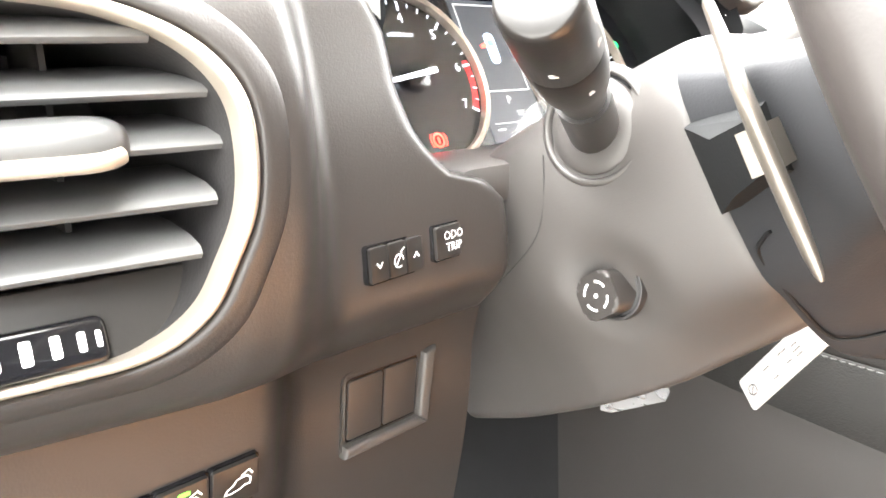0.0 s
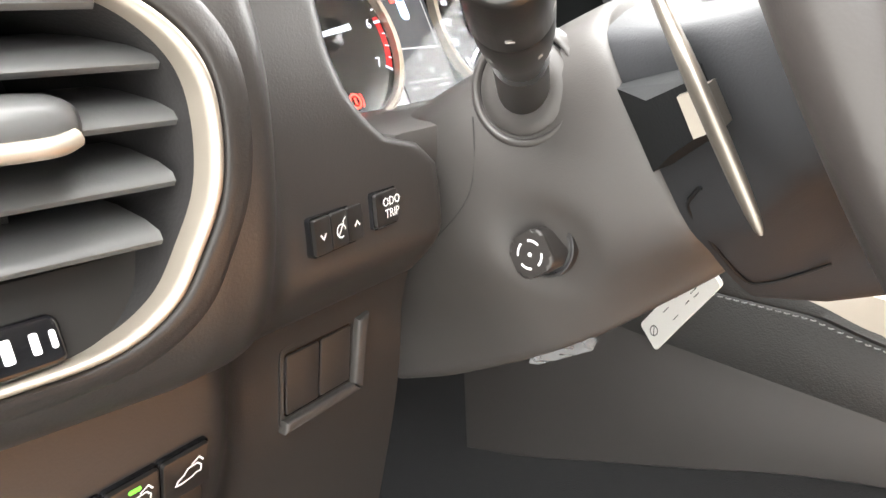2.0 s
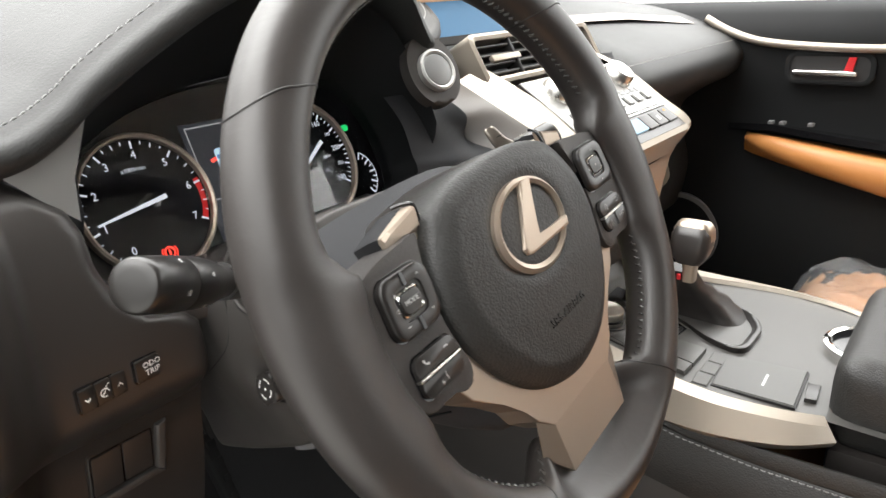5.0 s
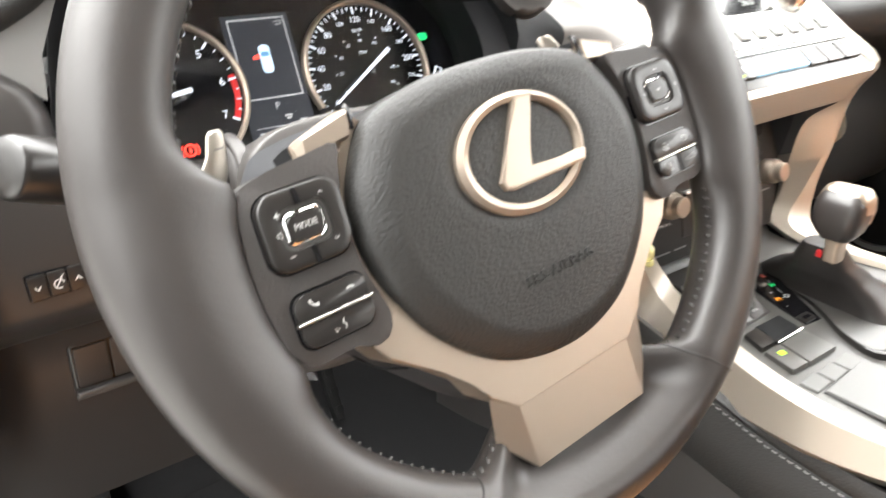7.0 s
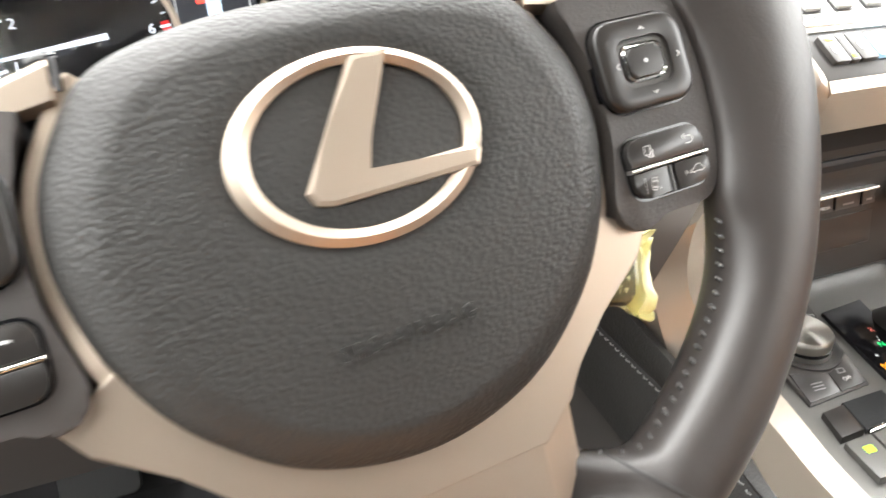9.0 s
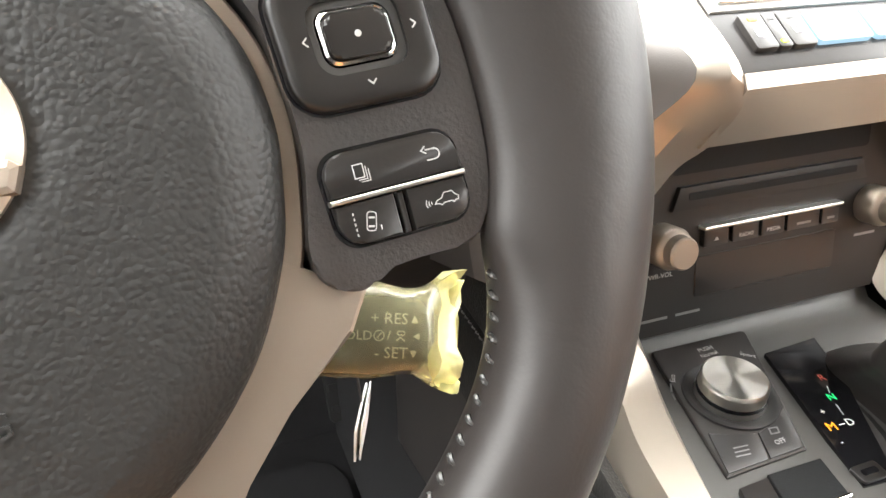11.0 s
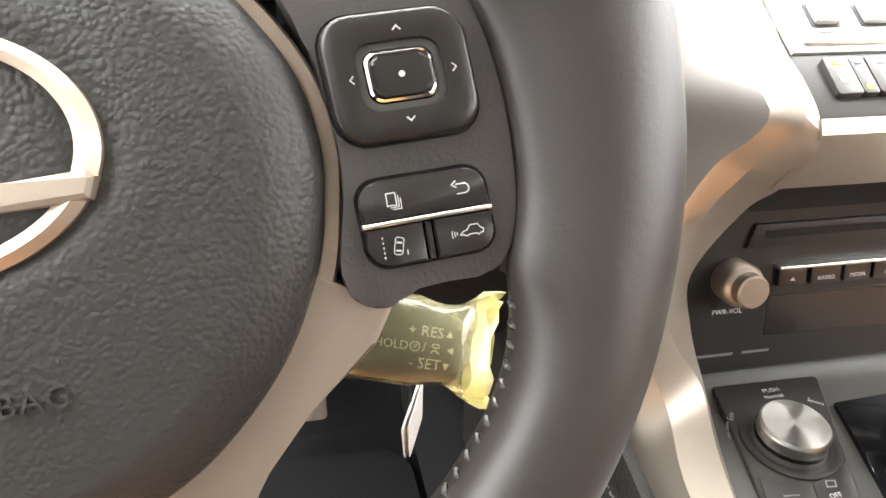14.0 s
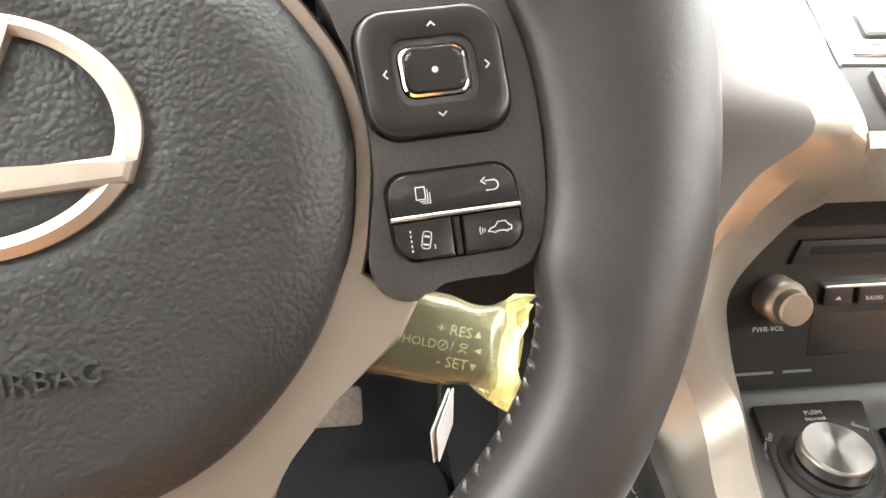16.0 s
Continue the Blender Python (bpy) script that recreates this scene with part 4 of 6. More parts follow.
LEFT = [(0.165, 0.509), (0.150, 0.518), (0.138, 0.533), (0.129, 0.558), (0.1245, 0.590), (0.1265, 0.615), (0.1365, 0.6365), (0.158, 0.6515), (0.205, 0.662)]
RIGHT = [(0.192, 0.4985), (0.174, 0.517), (0.171, 0.535), (0.172, 0.56), (0.176, 0.59), (0.181, 0.62), (0.186, 0.64), (0.194, 0.652), (0.212, 0.662)]
KNEE_LEFT = [(0.245, 0.350), (0.224, 0.392), (0.207, 0.425), (0.192, 0.45), (0.1845, 0.47), (0.180, 0.514)]
KNEE_RIGHT = [(0.240, 0.338), (0.2255, 0.392), (0.2180, 0.425), (0.2140, 0.450), (0.2105, 0.475), (0.199, 0.508)]
EDGE = [(-0.205, 0.674), (-0.190, 0.662), (-0.1655, 0.640), (-0.160, 0.626), (-0.159, 0.605), (-0.153, 0.588), (-0.144, 0.576), (-0.131, 0.565), (-0.114, 0.5625), (-0.103, 0.553), (-0.1005, 0.53), (-0.100, 0.512), (-0.098, 0.495)]


def fascia_at(x, v):
    (ya, za), (yb, zb) = curve_at(LEFT, v), curve_at(RIGHT, v)
    k = step(-0.250, -0.203, x)
    lean = 0.22 * max(0.0, -0.262 - x) * (1 - v * v)
    return ya + (yb - ya) * k + lean, za + (zb - za) * k


def edge_x(z):
    for (x0, z0), (x1, z1) in zip(EDGE, EDGE[1:]):
        if z1 <= z <= z0:
            return x0 + (x1 - x0) * (z - z0) / (z1 - z0)
    return EDGE[-1][0]


def dashboard():
    d = thing("dashboard", "black soft-touch dashboard with a stitched top pad", "dashboard")
    # fascia round the vent and beside the cluster
    bm = bmesh.new()
    nx, nv = 150, 44
    hole = [(p.x, p.y) for p in smooth_path([(x, z, 0) for x, z in RING], 4, True)]
    cx, cz = -0.335, 0.585
    hole = [(cx + (x - cx) * 1.045, cz + (z - cz) * 1.06) for x, z in hole]
    grid = []
    for j in range(nv + 1):
        row = []
        for i in range(nx + 1):
            v = j / nv
            u = max(0.0, i - 105) / 45
            xx = -0.47 + 0.258 * min(i, 105) / 105
            y, z = fascia_at(xx + 0.112 * u, v)
            xx += (edge_x(z) - xx) * u
            y, z = fascia_at(xx, v)
            xx = min(xx, edge_x(z))
            roll = max(0.0, 1 - (edge_x(z) - xx) / 0.014)
            row.append(bm.verts.new((xx, y + 0.020 * (1 - math.sqrt(max(0.0, 1 - roll * roll))), z)))
        if j == 0:
            grid.append([bm.verts.new((w.co.x, w.co.y + 0.030, w.co.z + 0.004)) for w in row])
        grid.append(row)
    for j in range(nv + 1):
        for i in range(nx):
            q = (grid[j][i], grid[j][i + 1], grid[j + 1][i + 1], grid[j + 1][i])
            c = sum((w.co for w in q), Vector()) / 4
            if not inside(c.x, c.z, hole):
                bm.faces.new(q)
    part("fascia", bm, PLASTIC, d, "soft black fascia", 70)
    part("sill", box(0.01, 0.226, 0.558, 0.27, 0.085, 0.02, 0.006), COLUMN, d)
    # knee panel below
    lo_l = KNEE_LEFT
    lo_r = KNEE_RIGHT
    bm = bmesh.new()
    grid = []
    for j in range(21):
        row = []
        for i in range(61):
            x = -0.47 + 0.376 * i / 60
            (ya, za), (yb, zb) = curve_at(lo_l, j / 20), curve_at(lo_r, j / 20)
            k = step(-0.236, -0.204, x)
            row.append(bm.verts.new((x, ya + (yb - ya) * k + 0.0015, za + (zb - za) * k)))
        grid.append(row)
    for j in range(20):
        for i in range(60):
            bm.faces.new((grid[j][i], grid[j][i + 1], grid[j + 1][i + 1], grid[j + 1][i]))
    ext = bmesh.ops.extrude_edge_only(bm, edges=[e for e in bm.edges if e.is_boundary])
    bmesh.ops.translate(bm, verts=[g for g in ext["geom"] if isinstance(g, bmesh.types.BMVert)], vec=(0, 0.035, 0.004))
    part("knee_panel", bm, PLASTIC, d, "black lower knee panel", 50)
    # panel behind the column and to its right
    part("column_surround", loft([[(x, y, z) for y, z in ((0.29, 0.60), (0.26, 0.56), (0.30, 0.50), (0.36, 0.40), (0.42, 0.33), (0.6, 0.33), (0.6, 0.60))] for x in (-0.118, 0.235)]), DARK, d)
    part("right_knee_panel", loft([[(x, y + s, min(z, top)) for y, z in ((0.24, 0.62), (0.215, 0.58), (0.205, 0.52), (0.235, 0.44), (0.28, 0.36), (0.36, 0.31), (0.5, 0.31), (0.5, 0.62))] for x, s, top in ((0.10, 0.0, 0.545), (0.174, -0.005, 0.545), (0.178, -0.005, 0.62), (0.25, 0.005, 0.62))]), PLASTIC, d, "", 50)
    # top pad: lip, roll, stitch line and the sheet that runs to the windscreen
    pathp = [(-0.50, 0.205, 0.655), (-0.34, 0.205, 0.656), (-0.24, 0.203, 0.657), (-0.19, 0.200, 0.660), (-0.160, 0.198, 0.673), (-0.136, 0.198, 0.690), (-0.095, 0.199, 0.713), (-0.045, 0.200, 0.737), (0.01, 0.202, 0.756), (0.07, 0.206, 0.765),
             (0.12, 0.21, 0.757), (0.158, 0.212, 0.735), (0.180, 0.214, 0.705), (0.20, 0.22, 0.69), (0.25, 0.25, 0.70), (0.30, 0.30, 0.712)]
    line = smooth_path(pathp, 6)
    rows = []
    for p in line:
        west = 1 - step(0.13, 0.26, p.x)
        far = 0.725 + 0.055 * west
        rows.append([(p.x, p.y + 0.055, p.z - 0.004), (p.x, p.y + 0.012, p.z - 0.001), (p.x, p.y, p.z + 0.003), (p.x, p.y - 0.008, p.z + 0.010), (p.x, p.y - 0.007, p.z + 0.018), (p.x, p.y, p.z + 0.0235), (p.x, p.y + 0.003, p.z + 0.0230), (p.x, p.y + 0.006, p.z + 0.026), (p.x, p.y + 0.03, p.z + 0.033),
                     (p.x, p.y + 0.09, p.z * 0.8 + 0.2 * 0.70 + 0.038), (p.x, p.y + 0.2, (p.z * 0.35 + 0.485) * (1 - west) + (p.z * 0.5 + 0.414) * west), (p.x, 0.62, far), (p.x, 0.95, far - 0.02)])
    top = part("top_pad", loft(rows, close=False, caps=False), TOPHIDE, d, "grained black top pad", 70)
    bm = bmesh.new()
    for a, b in zip(line[::1], line[1:]):
        n = max(1, int((b - a).length / 0.0048))
        for k in range(n):
            p = a + (b - a) * (k / n) + Vector((0, 0.0105, 0.0277))
            q = a + (b - a) * ((k + 0.72) / n) + Vector((0, 0.0105, 0.0277))
            tube([p - Vector((0, 0, 0.0006)), (p + q) / 2 + Vector((0, 0, 0.0002)), q - Vector((0, 0, 0.0006))], 0.0006, 5, bm=bm)
    part("top_stitching", bm, THREAD, top, "grey stitching")["kind"] = "stuff"
    # grey cheek beside the cluster
    part("cluster_cheek", loft([[(-0.194, 0.199, 0.664), (-0.180, 0.197, 0.650), (-0.160, 0.194, 0.632)], [(-0.174, 0.201, 0.678), (-0.166, 0.199, 0.668), (-0.157, 0.197, 0.656)], [(-0.150, 0.204, 0.692), (-0.146, 0.203, 0.690), (-0.142, 0.202, 0.687)], [(-0.122, 0.206, 0.706), (-0.120, 0.207, 0.705), (-0.117, 0.208, 0.702)]], close=False, caps=False), CORNER, d, "smooth grey cheek beside the dials", 60)
    # passenger side
    prof = [(0.34, 0.29), (0.29, 0.31), (0.275, 0.40), (0.30, 0.50), (0.26, 0.545), (0.205, 0.575), (0.185, 0.605), (0.192, 0.63), (0.225, 0.655), (0.32, 0.69), (0.45, 0.715), (0.62, 0.735), (0.95, 0.715)]
    rows = []
    for i in range(13):
        x = 0.52 + 0.6 * i / 12
        k = step(0.52, 0.62, x)
        rows.append([(x, y + 0.05 * (1 - k), z) for y, z in [(p.x, p.y) for p in smooth_path([(y, z, 0) for y, z in prof], 5)]])
    part("passenger_pad", loft(rows, close=False, caps=False), TOPHIDE, d, "grained black passenger pad", 70)
    part("passenger_stitching", tube([(0.56 + 0.54 * i / 30, 0.2005, 0.6395) for i in range(31)], 0.0007, 5), THREAD, d)
    part("passenger_strip", loft([[(0.60, 0.33, 0.697), (0.60, 0.35, 0.705), (0.60, 0.36, 0.70)], [(0.85, 0.30, 0.690), (0.85, 0.33, 0.700), (0.85, 0.34, 0.694)], [(1.05, 0.26, 0.672), (1.05, 0.29, 0.684), (1.05, 0.30, 0.677)]], close=True), RAIL, d, "silver strip along the pad")
    # middle of the top
    part("centre_top", loft([[(x, y, z) for y, z in ((0.27, 0.62), (0.24, 0.655), (0.25, 0.672), (0.33, 0.70), (0.45, 0.72), (0.62, 0.735), (0.95, 0.715))] for x in (0.24, 0.40, 0.57)], close=False, caps=False), HIDE, d, "", 60)
    return d


def air_vent():
    v = thing("side_air_vent", "side air vent with silver surround and grey vanes", "air vent")
    outer = smooth_path([(x, z, 0) for x, z in RING], 6, True)
    c = Vector((-0.335, 0.585, 0))
    def ringrow(f, g, off):
        row = []
        for p in outer:
            x, z = c.x + (p.x - c.x) * f, c.y + (p.y - c.y) * g
            row.append((x, panel_point(x, z, False) + off, z))
        return row
    rows = [ringrow(1.0, 1.0, 0.006), ringrow(1.0, 1.0, 0.0), ringrow(0.998, 0.997, -0.0010), ringrow(0.992, 0.990, -0.0021), ringrow(0.984, 0.980, -0.0030), ringrow(0.975, 0.968, -0.0035), ringrow(0.966, 0.956, -0.0035), ringrow(0.957, 0.944, -0.0030), ringrow(0.950, 0.935, -0.0021), ringrow(0.946, 0.929, -0.0008), ringrow(0.945, 0.928, 0.008)]
    bm = loft(rows + rows[:1], caps=False)
    part("surround", bm, RAIL, v, "champagne silver surround", 60)
    rows = [ringrow(1.004, 1.006, 0.006), ringrow(1.004, 1.006, 0.0012), ringrow(1.010, 1.014, -0.0006), ringrow(1.022, 1.030, -0.0017), ringrow(1.045, 1.06, -0.0019), ringrow(1.07, 1.09, -0.0015), ringrow(1.10, 1.13, -0.0010), ringrow(1.13, 1.17, -0.0004), ringrow(1.155, 1.205, 0.0010)]
    part("surround_bead", loft(rows, caps=False), PLASTIC, v, "soft black bead round the vent", 60)
    rows = [ringrow(0.946, 0.93, 0.004), ringrow(0.91, 0.87, 0.030), ringrow(0.86, 0.82, 0.080)]
    part("housing", loft(rows, caps=False), DARK, v, "", 60)
    bm = bmesh.new()
    bm.faces.new([bm.verts.new(p) for p in ringrow(0.88, 0.84, 0.079)])
    part("housing_back", bm, DARK, v)
    for z, x1, tilt in ((0.6215, -0.2825, 0), (0.6080, -0.2690, 0), (0.5945, -0.2650, 0), (0.5800, -0.2695, 0), (0.5665, -0.2755, 0)):
        sec = [(0.1335, 0.0), (0.1345, 0.0019), (0.140, 0.0030), (0.152, 0.0028), (0.163, 0.0014), (0.163, -0.0006), (0.150, -0.0022), (0.138, -0.0022), (0.1345, -0.0016)]
        part("vane", loft([[(x, y + 0.2 * max(0, x1 - x), z + h + 0.22 * (y - 0.140)) for y, h in sec] for x in (-0.41, x1 - 0.02, x1 - 0.004, x1)]), VANE, v, "grey vane", 60)
    for x in (-0.30, -0.322, -0.345, -0.37, -0.39):
        part("rear_vane", loft([[(x + s, y, z) for x_, y, z in ((0, 0.158, 0.63), (0, 0.185, 0.63), (0, 0.185, 0.556), (0, 0.158, 0.556))] for s in (-0.0008, 0.0008)]), BUTTON, v)
    rows = []
    for x, y0, hh, dd in ((-0.400, 0.1500, 0.0042, 0.016), (-0.352, 0.1388, 0.0046, 0.016), (-0.310, 0.1290, 0.0050, 0.017), (-0.300, 0.1268, 0.0050, 0.017), (-0.2945, 0.1278, 0.0046, 0.016), (-0.2915, 0.1310, 0.0034, 0.012), (-0.2908, 0.1345, 0.0016, 0.006)):
        rows.append([(x, y0 + dd / 2 - dd / 2 * math.copysign(abs(math.cos(a)) ** 0.6, math.cos(a)), 0.5955 + hh * math.copysign(abs(math.sin(a)) ** 0.7, math.sin(a)) + (0.18 * dd * (1 - math.cos(a)) / 2)) for a in [2 * math.pi * i / 20 for i in range(20)]])
    tab = part("slider_tab", loft(rows), VANE, v, "slider tab with a silver edge", 60)
    part("tab_edge", tube(smooth_path([(-0.400, 0.1500, 0.5922), (-0.352, 0.1388, 0.5920), (-0.310, 0.1290, 0.5918), (-0.300, 0.1268, 0.5920), (-0.2948, 0.1284, 0.5930)], 4), 0.0022, 10), RAIL, tab)
    bm = basis((-0.335, 0.152, 0.5465), (1, -0.12, 0.0), (0, 0.35, 1))
    part("lower_plate", prism([(-0.055, -0.008), (0.050, -0.008), (0.060, 0.006), (0.064, 0.0145), (-0.055, 0.0145)], -0.01, 0.001, 0.0008, 1, m=bm), BUTTON, v)
    wheel = part("flow_wheel", prism(rrect(-0.004, -0.0015, 0.082, 0.0125, 0.003, 4), -0.004, 0.0045, 0.002, 3, m=bm), GLOSS, v, "black flow wheel with white bars")
    b2 = bmesh.new()
    for x, wd, hi in ((0.0345, 0.0014, 0.0045), (0.0305, 0.0019, 0.0052), (0.0246, 0.0024, 0.0058), (0.0180, 0.0027, 0.0062), (0.0110, 0.0028, 0.0062), (0.0040, 0.0028, 0.0062)):
        prism(rrect(x, -0.0015, wd, hi, 0.0006, 2), 0.0044, 0.0048, bm=b2, m=bm)
    marks("flow_mark", b2, WHITE, wheel)


def panel_point(x, z, lo):
    """How far forward the fascia or knee panel lies at a place."""
    best, last = None, None
    for i in range(81):
        v = i / 80
        if lo:
            (ya, za), (yb, zb) = curve_at(KNEE_LEFT, v), curve_at(KNEE_RIGHT, v)
            k = step(-0.236, -0.204, x)
            y, zz = ya + (yb - ya) * k + 0.0015, za + (zb - za) * k
        else:
            y, zz = fascia_at(x, v)
        if last is not None and (last[1] - z) * (zz - z) <= 0 and zz != last[1]:
            return last[0] + (y - last[0]) * (z - last[1]) / (zz - last[1])
        last = (y, zz)
        if best is None or abs(zz - z) < best[0]:
            best = (abs(zz - z), y)
    return best[1]


def dash_switches():
    # dimmer rocker and trip button
    m = basis((-0.1795, panel_point(-0.1795, 0.539, False) - 0.0005, 0.539), (1, 0.1, 0), (0, 0.02, 1))
    sw = thing("dimmer_switch", "black dimmer switch with white marks set in the fascia", "switch")
    part("well", prism(rrect(0, 0, 31.5, 15.5, 1.5, 3), -3, 0.2, scale=MM, m=m), GLOSS, sw)
    for x in (-10.1, 0, 10.1):
        part("key", prism(rrect(x, 0, 9.6, 14, 1.0, 3), -2, 1.8, 0.8, 2, scale=MM, m=m), BUTTON, sw)
    bm = ribbon([(-12, 0.8), (-10.4, -1.2), (-8.8, 0.8)], 0.7, 2.0, m=m, scale=MM)
    ribbon([(8.8, -1.2), (10.4, 0.8), (12, -1.2)], 0.7, 2.0, bm=bm, m=m, scale=MM)
    ribbon(arc(0.2, -0.6, 2.6, 0, 300, 10), 0.6, 2.0, bm=bm, m=m, scale=MM)
    ribbon([(-1.5, -2.5), (2.0, 2.5)], 0.6, 2.0, bm=bm, m=m, scale=MM)
    for k in range(4):
        ribbon([(1.4 + 0.5 * k, 2.6 + 0.4 * k), (2.0 + 0.5 * k, 3.4 + 0.3 * k)], 0.5, 2.0, bm=bm, m=m, scale=MM)
    part("marks", bm, WHITE, sw)
    m = basis((-0.1512, panel_point(-0.151, 0.541, False) - 0.0005, 0.541), (1, 0.1, 0), (0, 0.02, 1))
    od = thing("trip_button", "black trip button lettered ODO TRIP in white", "button")
    part("well", prism(rrect(0, 0, 17.5, 15.5, 1.5, 3), -3, 0.2, scale=MM, m=m), GLOSS, od)
    part("key", prism(rrect(0, 0, 16, 14, 1.2, 3), -2, 1.8, 0.8, 2, scale=MM, m=m), BUTTON, od)
    bm = words("ODO", 0.0052, m @ at(0.0028, 0.0026, 0.0020))
    words("TRIP", 0.0052, m @ at(0.0028, -0.0024, 0.0020), bm=bm)
    part("lettering", bm, WHITE, od)
    # pair of blanks in a moulded recess
    m = basis((-0.1555, panel_point(-0.1555, 0.459, True), 0.459), (1, 0.03, -0.02), (0, -0.13, 1))
    bl = thing("switch_blanks", "two black blank switch covers in a moulded recess", "switch panel")
    part("recess_frame", ringplate(rrect(2, -1, 56, 42, 3, 4), rrect(-1.5, 0.5, 45, 32.5, 2, 4), -4, 0.7, scale=MM, m=m, crown=-0.6), PLASTIC, bl)
    part("recess", prism(rrect(-1.5, 0.5, 45, 32.5, 2, 4), -4, 1.0, scale=MM, m=m), GLOSS, bl)
    for x in (-12.8, 9.4):
        part("blank", prism(rrect(x, 0.5, 20.8, 30.5, 1.5, 3), -3, 2.0, 0.9, 2, scale=MM, m=m), PLASTIC, bl)
    # right and lower edges use a lighter plastic to paint their highlights
    part("lit_recess_edge", prism([(21.5, -17), (28, -22), (31, 20), (23, 18)], -3, 5.0, 2.4, 3, scale=MM, m=m), COLUMN, bl)
    part("lit_recess_ledge", prism([(-26, -23), (28, -22.5), (22, -17.0), (-25, -17.0)], -3, 4.6, 2.2, 3, scale=MM, m=m), COLUMN, bl)
    # row of buttons low on the knee panel
    for k, (x, lit) in enumerate(((-0.2500, False), (-0.2700, True), (-0.2900, False), (-0.3100, False))):
        for r in range(2):
            z = 0.4665 - 0.0195 * r
            m = basis((x, panel_point(x, z, True) - 0.001, z), (1, 0, 0), (0, -0.22, 1))
            bt = thing("panel_button", "black push button in the knee panel", "button", group="knee panel buttons")
            part("well", prism(rrect(0, 0, 20, 19, 1.2, 3), -3, 0.3, scale=MM, m=m), GLOSS, bt)
            part("key", prism(rrect(0, 0, 18.8, 17.6, 1.2, 3), -2, 2.2, 0.9, 2, scale=MM, m=m), BUTTON, bt)
            if r == 0:
                bm = ribbon([(-6, -3), (-5, -1), (-2, 0.5), (0, 3), (5, 3.5), (7, 1.2), (6.6, -1.6), (4, -1.4), (2, -2.6), (-3, -3.4)], 0.8, 2.4, m=m @ Matrix.Translation((0, 0, 0.0005)) @ Matrix.Scale(0.8, 4), scale=MM, closed=True)
                ribbon([(2, 4.2), (6, 6.4), (8, 3.6)], 0.8, 2.4, bm=bm, m=m @ Matrix.Translation((0, 0, 0.0005)) @ Matrix.Scale(0.8, 4), scale=MM)
                part("mark", bm, WHITE, bt)
            if lit and r == 0:
                part("lamp", prism(rrect(0, 5.8, 4.5, 1.6, 0.6, 2), 2, 2.5, scale=MM, m=m), LEAF, bt)


# ---- centre stack ----
def strip(rows, name, mat, parent, label="", angle=40, thick=None):
    """A skin from rows of places, smoothed along."""
    k = len(rows[0])
    lines = [smooth_path([r[i] for r in rows], 6) for i in range(k)]
    return part(name, loft([[line[j] for line in lines] for j in range(len(lines[0]))], close=False, caps=False), mat, parent, label, angle)


CX = 0.40


def mirror_rows(rows):
    return [[(2 * CX - x, y, z) for x, y, z in r] for r in rows]


